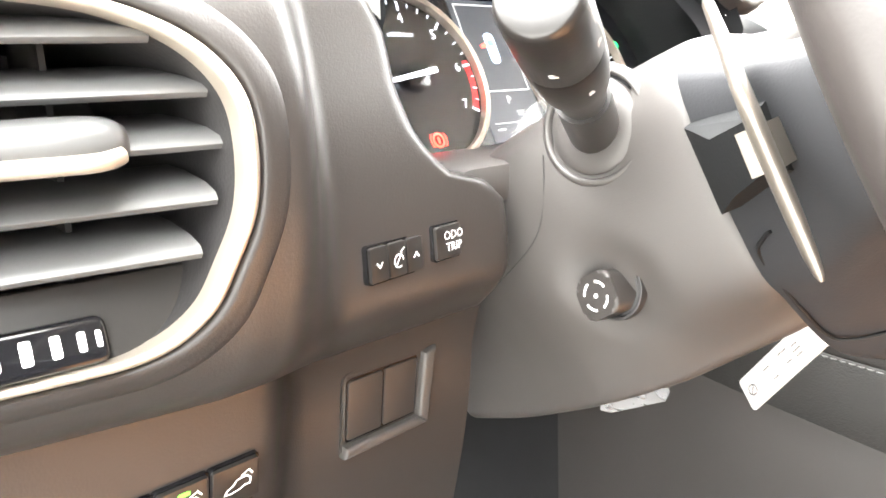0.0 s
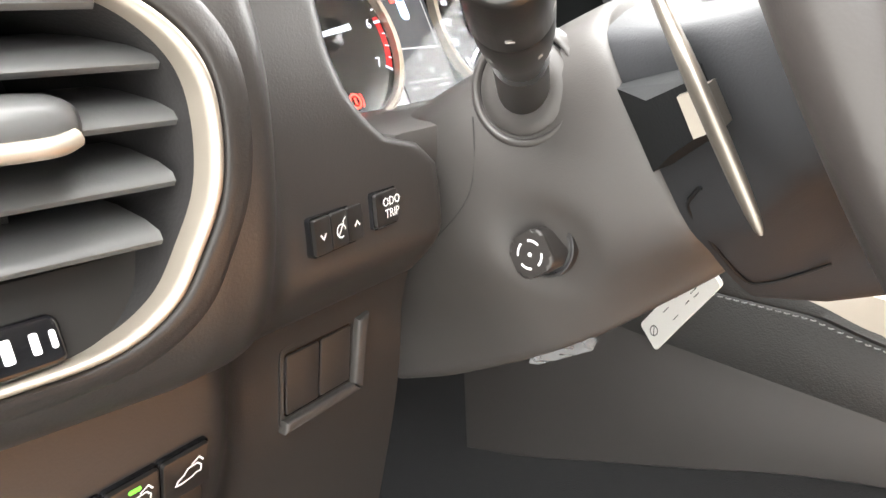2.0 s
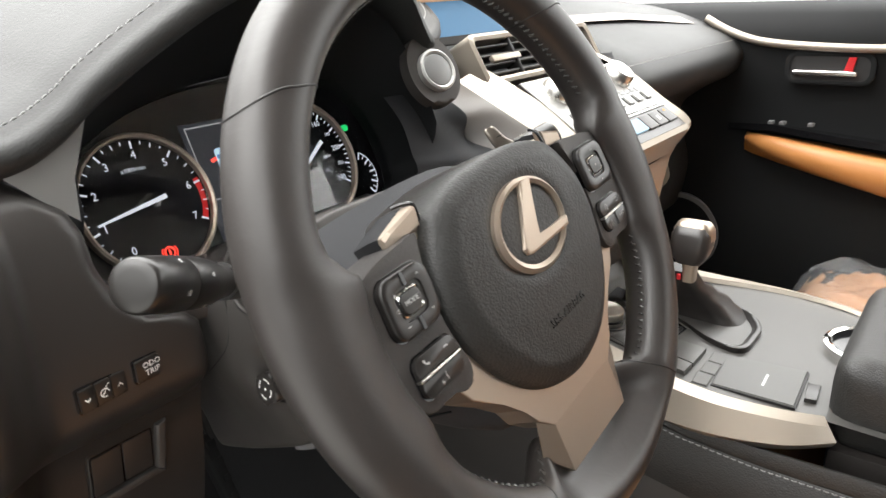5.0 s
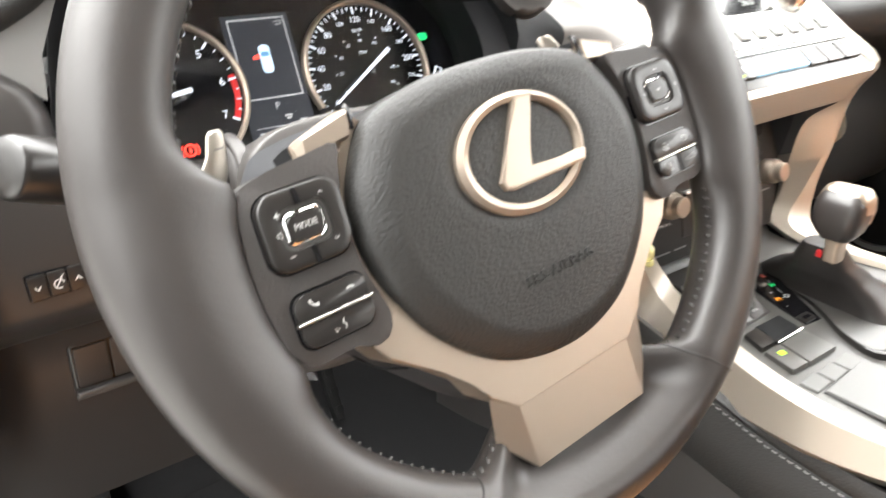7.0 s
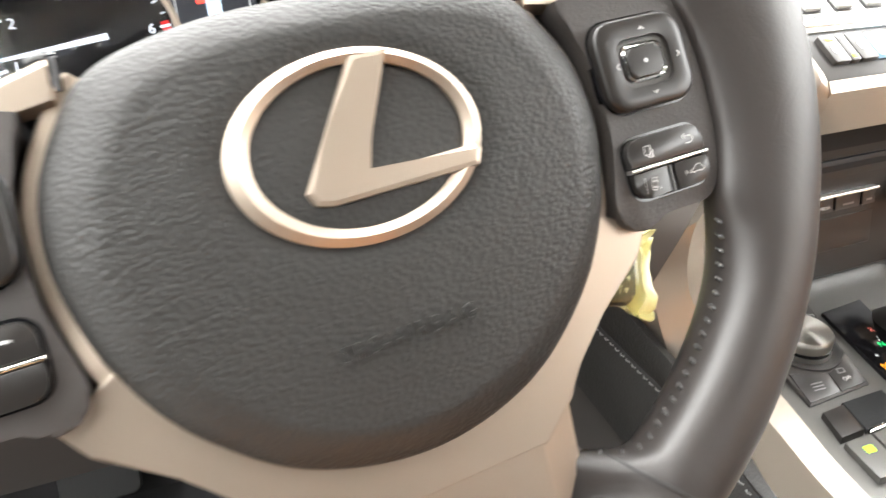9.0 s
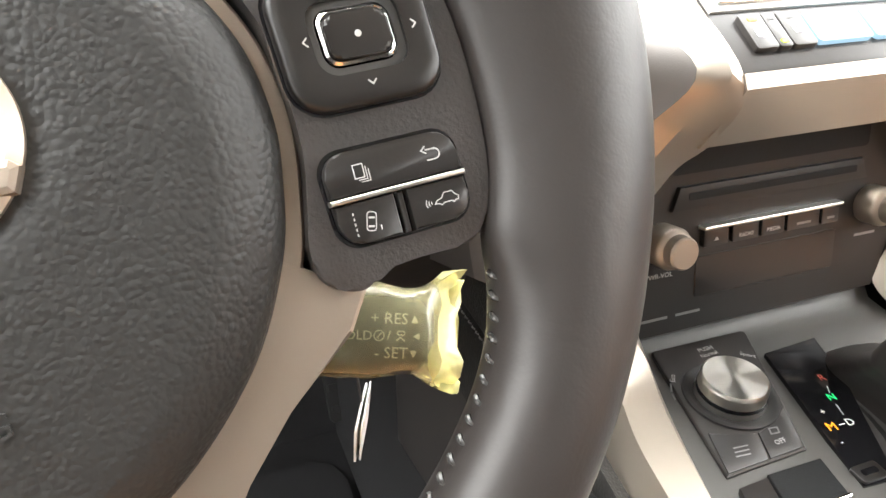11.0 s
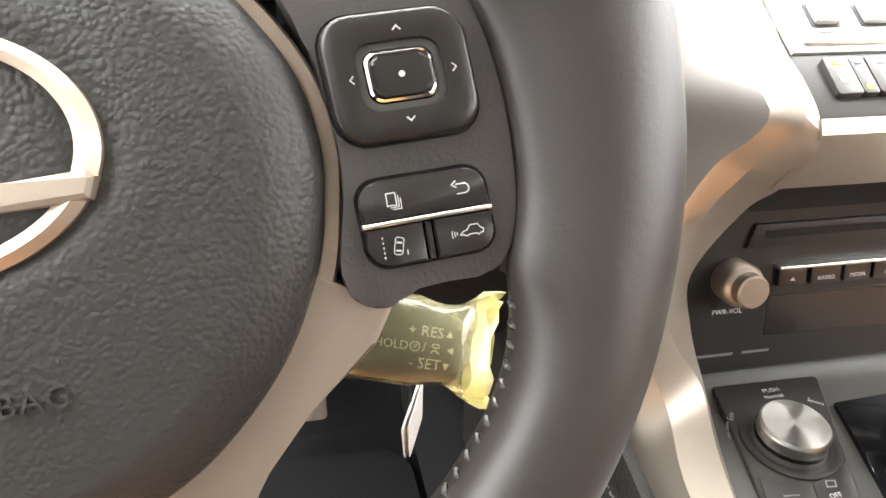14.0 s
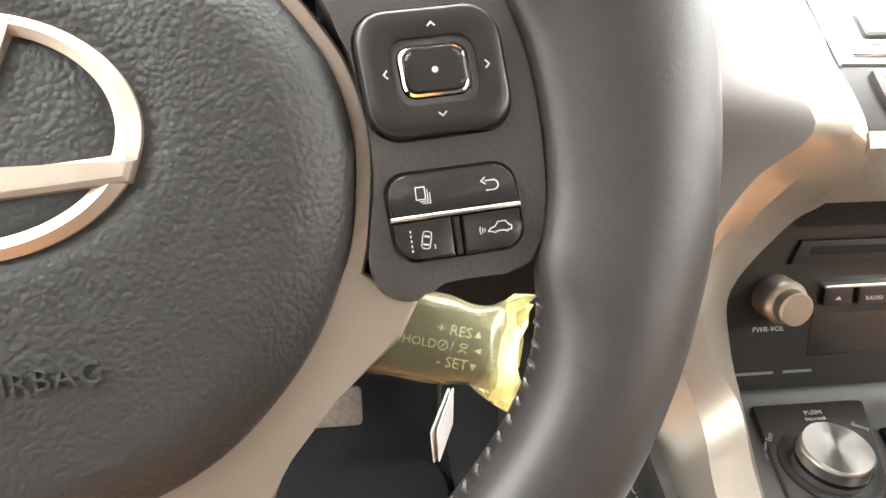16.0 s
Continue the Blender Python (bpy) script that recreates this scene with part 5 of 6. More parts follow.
def centre_stack():
    st = thing("centre_stack", "centre stack with silver frame, climate panel and radio", "centre stack")
    # climate panel: tilted plate with a silver edge
    m = basis((CX, 0.1247, 0.6209), (1, 0, 0), (0, 0.82, 0.573))
    part("climate_plate", prism([(-0.109, -0.056), (0.109, -0.056), (0.112, 0.062), (-0.112, 0.062)], -0.012, 0.0, 0.002, 2, m=m), BUTTON, st, "dark climate control base")
    part("climate_face", prism([(-0.1085, -0.022), (0.1085, -0.022), (0.1115, 0.061), (-0.1115, 0.061)], 0.0, 0.0015, 0.0008, 2, m=m), CLIMATE, st, "bright silver climate control plate")
    for s in (-1, 1):
        def back(p):
            x, y, z = p
            k = step(0.150, 0.180, y)
            return [(x + s * 0.013, y + 0.020 - 0.011 * k, z - 0.001), (x + s * 0.036, y + 0.070 - 0.052 * k, z - 0.004), (x + s * 0.058, y + 0.130, z - 0.008)]
        def bevel(p):
            return (p[0] + s * 0.0038, p[1] + 0.0034, p[2] - 0.001)
        corner = [(CX + s * 0.1080, 0.0772, 0.5835), (CX + s * 0.1180, 0.0762, 0.5905), (CX + s * 0.1250, 0.0815, 0.5925)]
        up = [[(CX + s * 0.113, 0.212, 0.669), (CX + s * 0.125, 0.215, 0.671), (CX + s * 0.138, 0.228, 0.662)],
              [(CX + s * 0.113, 0.157, 0.6435), (CX + s * 0.127, 0.164, 0.6475), (CX + s * 0.138, 0.180, 0.639)],
              [(CX + s * 0.1085, 0.1125, 0.6115), (CX + s * 0.124, 0.1165, 0.617), (CX + s * 0.134, 0.130, 0.613)],
              corner]
        deep = ((0.240, 0.226, 0.236), (0.216, 0.207, 0.216), (0.187, 0.187, 0.206), (0.168, 0.176, 0.200))
        panel = []
        for i, (r, ys) in enumerate(zip(up, deep)):
            n_ = back(r[2])[1]
            panel.append([n_] + [(CX + s * x, y, n_[2]) for x, y in zip((0.190, 0.212, 0.248), ys)])
        panel.append([(p[0], p[1] + 0.012, p[2] - 0.06) for p in panel[-1]])
        strip(panel, "start_panel" if s < 0 else "rear_cheek", SHROUD, st, "dark plastic panel behind the silver arm", 60)
        # leg of the frame: inner edge, face, crest, then back and down
        leg = [corner,
               [(CX + s * 0.104, 0.097, 0.552), (CX + s * 0.1275, 0.0935, 0.5605), (CX + s * 0.1345, 0.098, 0.5625)],
               [(CX + s * 0.100, 0.126, 0.526), (CX + s * 0.1345, 0.1065, 0.5345), (CX + s * 0.1415, 0.1075, 0.536)],
               [(CX + s * 0.112, 0.142, 0.482), (CX + s * 0.140, 0.1195, 0.4915), (CX + s * 0.150, 0.118, 0.494)],
               [(CX + s * 0.106, 0.142, 0.448), (CX + s * 0.126, 0.1265, 0.4525), (CX + s * 0.143, 0.124, 0.450)],
               [(CX + s * 0.094, 0.140, 0.415), (CX + s * 0.102, 0.126, 0.417), (CX + s * 0.128, 0.114, 0.412)],
               [(CX + s * 0.103, 0.095, 0.396), (CX + s * 0.109, 0.090, 0.401), (CX + s * 0.135, 0.080, 0.399)],
               [(CX + s * 0.117, 0.045, 0.391), (CX + s * 0.121, 0.042, 0.396), (CX + s * 0.142, 0.036, 0.394)],
               [(CX + s * 0.130, 0.000, 0.388), (CX + s * 0.133, -0.002, 0.393), (CX + s * 0.150, -0.006, 0.390)],
               [(CX + s * 0.138, -0.052, 0.386), (CX + s * 0.140, -0.053, 0.391), (CX + s * 0.153, -0.056, 0.387)],
               [(CX + s * 0.131, -0.105, 0.385), (CX + s * 0.133, -0.106, 0.389), (CX + s * 0.144, -0.110, 0.385)],
               [(CX + s * 0.119, -0.138, 0.384), (CX + s * 0.121, -0.139, 0.387), (CX + s * 0.130, -0.145, 0.383)]]
        drop = {4: (0.012, 0.020, -0.006), 5: (0.020, 0.006, -0.026), 6: (0.022, -0.004, -0.034), 7: (0.017, -0.004, -0.033), 8: (0.011, -0.004, -0.030), 9: (0.008, -0.004, -0.026), 10: (0.007, -0.004, -0.020), 11: (0.005, -0.008, -0.010)}
        rows = []
        for i, r in enumerate(leg):
            x, y, z = r[2]
            if i in drop:
                dx, dy, dz = drop[i]
                q = (x + s * dx, y + dy, z + dz)
                rows.append(r + [q, (q[0] - s * 0.004, q[1] + (0.05 if i == 4 else 0.004), q[2] - 0.008), (q[0] - s * 0.010, q[1] + (0.1 if i == 4 else 0.006), q[2] - 0.012)])
            else:
                rows.append(r + [bevel(r[2])] * 3)
        cheek = [[rows[i][3] if i >= 0 else bevel(r[2])] + back(r[2])[:2] for i, r in enumerate(up[:3] + leg[:5], -3)]
        strip(cheek, "cheek", CHEEK, st, "grey satin cheek", 75)
        strip([back(r[2])[1:] for r in leg[:5]], "rear_cheek", COLUMN, st, "dark grey rear cheek", 60)
        strip([r + [bevel(r[2])] * 3 for r in up[:3]] + rows, "frame_leg", RAIL, st, "champagne silver frame leg", 32)
    # bar under the climate panel
    part("frame_bar", loft([[(x, y, z) for y, z in ((0.078, 0.589), (0.075, 0.583), (0.084, 0.568), (0.098, 0.550), (0.112, 0.548), (0.10, 0.575))] for x in (CX - 0.1095, CX - 0.05, CX + 0.05, CX + 0.1095)]), RAIL, st, "champagne silver cross bar", 25)
    # climate controls
    part("temperature_strip", prism(rrect(0, -0.0165, 0.205, 0.0035, 0.0012, 2), 0, 0.003, 0.0006, 1, m=m), CHROME, st)
    for x, wd in ((-0.0915, 0.0122), (-0.0815, 0.0074), (-0.0705, 0.0132), (0.030, 0.026), (0.058, 0.026), (0.087, 0.026)):
        part("climate_button", prism(rrect(x, -0.036, wd, 0.020, 0.0015, 3), 0, 0.003, 0.0008, 2, m=m), PLASTIC, st)
    # displays whose bright reflection is an emitting colour
    for x, wd in ((-0.0465, 0.032), (-0.0065, 0.044)):
        part("climate_display", prism(rrect(x, -0.036, wd, 0.018, 0.002, 3), 0, 0.0028, m=m), SKYREF, st, "climate display with a bright reflection painted as glow")
    for k in range(8):
        part("climate_button", prism(rrect(-0.085 + 0.025 * k, -0.0005, 0.0125, 0.012, 0.0012, 3), 0.001, 0.0045, 0.0010, 2, m=m), CLIMATE, st)
    for k in range(8):
        part("toggle_gap", prism(rrect(-0.0857 + 0.025 * k, -0.001, 0.0150, 0.0140, 0.0014, 3), 0.001, 0.0019, m=m), DARK, st)
    for k in range(4):
        part("climate_button", prism(rrect(0.045 + 0.014 * k, 0.012, 0.011, 0.007, 0.001, 2), 0, 0.0022, 0.0006, 1, m=m), GREY, st)
    part("climate_lcd", prism(rrect(0.005, 0.037, 0.075, 0.026, 0.003, 3), 0, 0.002, 0.0005, 1, m=m), GLOSS, st)
    part("climate_digits", words("26.0", 0.011, m @ at(0.012, 0.037, 0.0022)), glow("lcd grey", (0.4, 0.42, 0.4), 0.3), st)
    for x in (-0.072, 0.072):
        kn = part("climate_knob", lathe([(0.019, 0.0), (0.019, 0.004), (0.0165, 0.014), (0.015, 0.0152), (0.0002, 0.0152)], 36, m=m @ at(x, 0.036, 0)), BRUSHED, st, "round silver knob")
    for x, mat in ((-0.0915, AMBER), (0.087, AMBER)):
        part("climate_lamp", prism(rrect(x, -0.0295, 0.005, 0.0022, 0.0006, 2), 0.003, 0.0033, m=m), mat, st)
    part("climate_lamp", prism(rrect(-0.0815, -0.043, 0.004, 0.0022, 0.0006, 2), 0.003, 0.0033, m=m), LIME, st)
    for x, wd, y in ((-0.0915, 0.0048, -0.037), (-0.0705, 0.0050, -0.036), (0.058, 0.005, -0.036)):
        part("climate_icon", ringplate(rrect(x, y, wd, 0.0058, 0.0012, 3), rrect(x, y, wd * 0.5, 0.0026, 0.0006, 3), 0.003, 0.0032, m=m), WHITE, st)
    for x in (-0.0815, -0.0705):
        part("climate_print", ribbon([(x - 0.0018, -0.0300), (x + 0.0018, -0.0300)], 0.0011, 0.0032, m=m), DARK, st)
    for x in (-0.088, -0.04, 0.01, 0.06):
        part("climate_print", ribbon([(x - 0.003, -0.0112), (x + 0.003, -0.0112)], 0.0013, 0.0017, m=m), DARK, st)
    # radio panel
    rm = basis((CX, 0.150, 0.470), (1, 0, 0), (0, 0.16, 1))
    part("radio_panel", prism([(-0.094, -0.058), (0.094, -0.058), (0.109, -0.02), (0.108, 0.012), (0.085, 0.062), (0.06, 0.075), (-0.06, 0.075), (-0.085, 0.062), (-0.108, 0.012), (-0.109, -0.02)], -0.02, 0.0, 0.001, 1, m=rm), RADIO, st, "dark grey radio panel")
    part("radio_top_slot", prism(rrect(0, 0.052, 0.15, 0.022, 0.003, 3), 0, 0.0008, m=rm), DOOR, st)
    part("disc_lip", prism([(-0.075, 0.020), (0.075, 0.020), (0.07, 0.034), (-0.07, 0.034)], 0, 0.003, 0.002, 2, m=rm), RADIO, st)
    part("disc_slot", prism(rrect(0, 0.028, 0.128, 0.0045, 0.001, 2), 0.003, 0.0034, m=rm), DOOR, st)
    part("radio_bar", prism(rrect(0, 0.0075, 0.108, 0.0022, 0.0008, 2), 0, 0.006, 0.0009, 3, m=rm), BRUSHED, st, "thin chrome bar")
    bm = bmesh.new()
    for k, (x, wd) in enumerate(((-0.043, 0.018), (-0.021, 0.02), (0.0, 0.018), (0.024, 0.026), (0.046, 0.014))):
        part("radio_button", prism(rrect(x, 0.0005, wd, 0.0115, 0.0015, 3), 0, 0.0035, 0.0012, 2, m=rm), BUTTON, st)
        if k > 2:
            ribbon([(x - wd * 0.22, -0.0012), (x + wd * 0.22, -0.0012)], 0.0016, 0.0038, bm=bm, m=rm)
    for x0, x1, y in ((-0.10, -0.074, -0.046), (-0.068, -0.05, -0.046), (0.072, 0.09, -0.0185)):
        ribbon([(x0, y), (x1, y)], 0.0018, 0.0004, bm=bm, m=rm)
    marks("radio_print", bm, GREY, st)
    part("radio_lettering", words("PWR-VOL", 0.0044, rm @ at(-0.081, -0.0185, 0.0004)), PRINT, st)
    part("radio_lettering", words("RADIO", 0.0036, rm @ at(-0.021, -0.0012, 0.0038)), PRINT, st)
    part("radio_lettering", words("MEDIA", 0.0036, rm @ at(0.0, -0.0012, 0.0038)), PRINT, st)
    part("eject_mark", prism([(-0.0448, -0.0014), (-0.0412, -0.0014), (-0.043, 0.0008)], 0.0034, 0.0038, m=rm), PRINT, st)
    part("radio_flap", prism(rrect(0.0, -0.024, 0.11, 0.026, 0.002, 3), 0, 0.0006, 0.0003, 1, m=rm), BUTTON, st)
    for x in (-0.081, 0.081):
        part("radio_knob", lathe([(0.0125, 0.0), (0.0128, 0.012), (0.0118, 0.0145), (0.0098, 0.016), (0.0096, 0.0222), (0.0086, 0.0232), (0.0002, 0.0232)], 36, m=rm @ at(x, 0.002, 0)), SILVER, st, "champagne silver radio knob")
    # centre vents, screen and starter
    vm = basis((CX, 0.215, 0.678), (1, 0, 0), (0, 0.5, 0.85))
    part("vent_frame", ringplate(rrect(0, 0, 0.262, 0.056, 0.008, 4), rrect(0, 0, 0.246, 0.042, 0.006, 4), -0.03, 0.004, m=vm, crown=0.002), RAIL, st, "silver vent frame")
    part("vent_back", prism(rrect(0, 0, 0.25, 0.045, 0.006, 4), -0.03, -0.026, m=vm), DARK, st)
    for k in range(4):
        part("vent_slat", box(0, -0.015 + 0.010 * k, -0.008, 0.244, 0.003, 0.016, 0.001, 1, m=vm), DARK, st)
    for x in (-0.075, 0.075):
        part("vent_tab", box(x, 0.0, 0.001, 0.055, 0.007, 0.006, 0.002, 2, m=vm), RAIL, st, "silver vent tab")
    for x in (-0.055, 0, 0.055):
        part("vent_divider", box(x, 0, -0.006, 0.006 if x == 0 else 0.003, 0.042, 0.018, 0.001, 1, m=vm), CHROME if x == 0 else DARK, st)
    sb = basis((0.187, 0.200, 0.680), (1, -0.2, 0), (0, 0.5, 1))
    sbt = thing("start_button", "round black start button with a silver ring", "button")
    part("pod", prism(circle(0, 0.002, 0.029, 40, 0.034), -0.016, -0.004, 0.005, 3, m=sb), COLUMN, sbt)
    part("ring", ringplate(circle(0, 0, 0.0195, 40), circle(0, 0, 0.0155, 40), -0.004, 0.0015, m=sb, crown=0.0012), CLIMATE, sbt)
    part("button_face", lathe([(0.0152, -0.004), (0.0150, 0.001), (0.0135, 0.0018), (0.0002, 0.0014)], 40, m=sb), GREY, sbt)
    scn = thing("display_screen", "dashboard display screen lit blue on the centre top", "screen")
    dm = basis((CX - 0.02, 0.30, 0.735), (1, -0.05, 0), (0, 0.15, 1))
    part("screen_case", prism(rrect(0, 0, 0.215, 0.098, 0.01, 4), -0.03, 0.0, 0.004, 3, m=dm), DARK, scn)
    part("screen_face", prism(rrect(0, 0, 0.185, 0.075, 0.003, 3), 0, 0.001, m=dm), SCREENB, scn)
    cover = part("screen_card", prism([(-0.10, 0.0), (0.10, 0.0), (0.10, 0.075), (-0.10, 0.075)], 0.004, 0.006, m=dm), CARD)
    tagged(cover, "brown card lying over the top of the display screen", "card")


def console():
    cs = thing("centre_console", "dark grey centre console with shifter plate and buttons", "console")
    # body with leather sides
    for s in (-1, 1):
        rim_ = ((-0.75, 0.360, 0.3435), (-0.45, 0.360, 0.3435), (-0.2, 0.359, 0.3435), (-0.1, 0.358, 0.344), (-0.03, 0.360, 0.350), (0.02, 0.368, 0.361), (0.06, 0.383, 0.3735), (0.10, 0.3945, 0.3775), (0.14, 0.4035, 0.381), (0.2, 0.416, 0.387), (0.3, 0.43, 0.395), (0.5, 0.44, 0.40))
        def crease(y):
            return 0.299 + 0.155 * max(-0.3, min(y, 0.42))
        def foot(y):
            return 0.247 - 0.27 * max(0.0, min(y, 0.38))
        rows = [[(CX + s * 0.148, y, zt - 0.004), (CX + s * 0.157, y, zt), (CX + s * 0.1625, y, zc + 0.003), (CX + s * 0.1615, y, zc), (CX + s * 0.165, y, zc - 0.0035), (CX + s * 0.174, y, max(zc - 0.04, crease(y) + 0.012)), (CX + s * 0.174, y, crease(y) + 0.003), (CX + s * 0.166, y, crease(y))] for y, zt, zc in rim_]
        side = strip(rows, "side_panel", HIDE, cs, "black leather side panel", 60)
        ys = (-0.75, -0.45, -0.2, -0.05, 0.05, 0.15, 0.25, 0.33, 0.405)
        strip([[(CX + s * 0.164, y, crease(y) + 0.004), (CX + s * 0.1685, y, crease(y) - 0.004), (CX + s * 0.1685, y, foot(y)), (CX + s * 0.160, y, foot(y) - 0.006)] for y in ys], "lower_side_panel", COLUMN, cs, "plain grey lower side panel", 50)
        strip([[(CX + s * 0.160, y, 0.34), (CX + s * 0.163, y, 0.2), (CX + s * 0.170, y, 0.05), (CX + s * 0.178, y, -0.08)] for y in (-0.75, 0.0, 0.4, 0.6, 0.88)], "carpet_side", CARPET, cs, "dark carpet")
        bm = bmesh.new()
        for (y0, _, z0), (y1, _, z1) in zip(rim_[1:], rim_[2:-1]):
            n_ = int((y1 - y0) / 0.0062)
            for k in range(n_):
                y, z = y0 + (y1 - y0) * k / n_, z0 + (z1 - z0) * k / n_ - 0.0015
                tube([(CX + s * 0.1642, y, z), (CX + s * 0.1652, y + 0.0022, z), (CX + s * 0.1642, y + 0.0043, z)], 0.0006, 5, bm=bm)
        part("side_stitching", bm, THREAD, side, "grey stitching")["kind"] = "stuff"
    part("top_plate", loft([[(CX - w_, y, z), (CX - w_ * 0.6, y, z + 0.0005), (CX, y, z + 0.0008), (CX + w_ * 0.6, y, z + 0.0005), (CX + w_, y, z)] for y, z, w_ in ((0.165, 0.426, 0.102), (0.150, 0.4105, 0.098), (0.142, 0.4015, 0.097), (0.128, 0.3986, 0.098), (0.10, 0.3957, 0.106), (0.05, 0.390, 0.118), (0.0, 0.388, 0.132), (-0.05, 0.386, 0.141), (-0.105, 0.384, 0.134), (-0.14, 0.383, 0.122), (-0.19, 0.380, 0.12))], close=False, caps=False), SATIN, cs, "grey satin top plate", 50)
    Z = 0.391
    slope = Matrix.Translation((0, 0.055, Z)) @ Matrix.Rotation(math.atan(0.115), 4, "X") @ Matrix.Translation((0, -0.055, -Z))
    plate = part("dial_plate", prism([(0.2975, 0.0475), (0.3505, 0.0488), (0.386, 0.138), (0.3835, 0.1405), (0.3175, 0.1415), (0.3155, 0.139)], Z - 0.006, Z + 0.0022, 0.0008, 1, m=slope), PLASTIC, cs, "dark dial plate")
    part("dial_well", lathe([(0.0272, 0.0), (0.0268, 0.0012), (0.0255, 0.0014), (0.0235, 0.0006), (0.0225, 0.0002), (0.0002, 0.0002)], 56, m=slope @ at(0.3375, 0.0945, Z + 0.0022)), DARK, plate, "", 60)
    dial = part("mode_dial", lathe([(0.0200, 0), (0.0200, 0.003), (0.0192, 0.005), (0.0190, 0.012), (0.0188, 0.0136), (0.0178, 0.0146), (0.0002, 0.0142)], 56, m=slope @ at(0.3370, 0.0945, Z + 0.002)), SPUN, cs, "brushed metal drive mode dial")
    part("grip_band", ringplate(circle(0.3370, 0.0945, 0.0196, 56), circle(0.3370, 0.0945, 0.0186, 56), Z + 0.0055, Z + 0.0085, m=slope), GLOSS, dial)
    bm = bmesh.new()
    for a, ln in ((150, 7), (163, 5), (40, 6), (52, 8)):
        px, py = 0.3370 + 0.0325 * math.cos(radians(a)), 0.0945 + 0.0325 * math.sin(radians(a))
        ribbon([(-ln / 2000, 0), (ln / 2000, 0)], 0.0012, Z + 0.0024, bm=bm, m=slope @ at(px, py, 0, a - 90))
    for k in range(3):
        ribbon([(0.3095 + 0.0012 * k, 0.0560 + 0.0026 * k), (0.3185 + 0.0012 * k, 0.0552 + 0.0026 * k)], 0.0009, Z + 0.0031, bm=bm, m=slope)
    ribbon([(0.3385, 0.0625), (0.3435, 0.0620), (0.3450, 0.0655), (0.3400, 0.0662)], 0.0009, Z + 0.0031, bm=bm, m=slope, closed=True)
    marks("console_print", bm, GREY, cs)
    for txt, size, x, y, turn in (("PUSH", 0.0046, 0.3500, 0.1325, 2), ("Normal", 0.0040, 0.3490, 0.1277, 2), ("Eco", 0.0046, 0.3145, 0.1170, 55), ("Sport", 0.0042, 0.3715, 0.1195, -38)):
        part("console_lettering", words(txt, size, slope @ at(x, y, Z + 0.0024, turn)), PRINT, plate)
    part("console_lettering", words("OFF", 0.0042, slope @ at(0.3395, 0.0568, Z + 0.0031, 2)), PRINT, plate)
    part("console_button", prism([(0.2985, 0.0485), (0.3250, 0.0492), (0.3315, 0.0660), (0.3170, 0.0690), (0.3065, 0.0745)], Z - 0.004, Z + 0.0029, 0.0006, 2, m=slope), BUTTON, cs)
    part("console_button", prism([(0.3262, 0.0492), (0.3498, 0.0498), (0.3602, 0.0775), (0.3480, 0.0690), (0.3327, 0.0660)], Z - 0.004, Z + 0.0029, 0.0006, 2, m=slope), BUTTON, cs)
    well = part("socket_well", prism([(0.3175, 0.0415), (0.3520, 0.0410), (0.3455, 0.0168), (0.3085, 0.0160)], Z - 0.006, Z + 0.0012, 0.0006, 1), DOOR, cs, "black open tray")
    part("tray_lip", prism([(0.3085, 0.0160), (0.3455, 0.0168), (0.3448, 0.0145), (0.3080, 0.0138)], Z - 0.003, Z + 0.0028, 0.0005, 1), CHROME, well, "chrome lip")
    part("console_button", prism([(0.2965, 0.0380), (0.3145, 0.0385), (0.3065, 0.0165), (0.2880, 0.0165)], Z - 0.003, Z + 0.0030, 0.001, 2), BUTTON, cs)
    lit = part("console_button", prism([(0.2870, 0.0135), (0.3075, 0.0130), (0.2995, -0.0160), (0.2800, -0.0150)], Z - 0.003, Z + 0.0018, 0.001, 2), SATIN, cs)
    part("button_lamp", prism([(0.2925, 0.0065), (0.2990, 0.0060), (0.2975, 0.0010), (0.2915, 0.0015)], Z + 0.0018, Z + 0.0023), LIME, lit)
    part("console_button", prism([(0.3090, 0.0128), (0.3440, 0.0120), (0.3390, -0.0170), (0.3010, -0.0165)], Z - 0.003, Z + 0.0018, 0.001, 2), SATIN, cs, "grey brake switch")
    for k in range(3):
        x = 0.2735 + 0.0242 * k
        part("console_button", prism([(x, -0.0245), (x + 0.0228, -0.0230), (x + 0.0220, -0.0385), (x - 0.0004, -0.0395)], Z - 0.006, Z - 0.0026, 0.0008, 1), TOUCH, cs)
    part("touch_pad_gap", prism([(0.2780, -0.0408), (0.3460, -0.0355), (0.3530, -0.1120), (0.2780, -0.1155)], Z - 0.006, Z - 0.0038), DARK, cs)
    part("touch_pad", prism([(0.2795, -0.0422), (0.3445, -0.0370), (0.3515, -0.1108), (0.2795, -0.1142)], Z - 0.006, Z - 0.0024, 0.0008, 1), TOUCH, cs, "grey touch pad")
    part("touch_pad_print", ribbon([(0.300, -0.082), (0.324, -0.081)], 0.0025, Z - 0.0022), PRINT, cs)
    part("console_button", prism([(0.2990, -0.1185), (0.3300, -0.1155), (0.3310, -0.1265), (0.3010, -0.1285)], Z - 0.008, Z - 0.003, 0.001, 2), BUTTON, cs)
    # cup holder and armrest
    part("cup_ring", ringplate(circle(0.435, -0.155, 0.046, 40), circle(0.435, -0.155, 0.039, 40), Z - 0.008, Z + 0.001, crown=0.0015), CHROME, cs, "chrome cup holder ring")
    part("cup_well", lathe([(0.0392, Z - 0.004), (0.037, Z - 0.06), (0.0002, Z - 0.06)], 36, m=at(0.435, -0.155, 0)), GLOSS, cs)
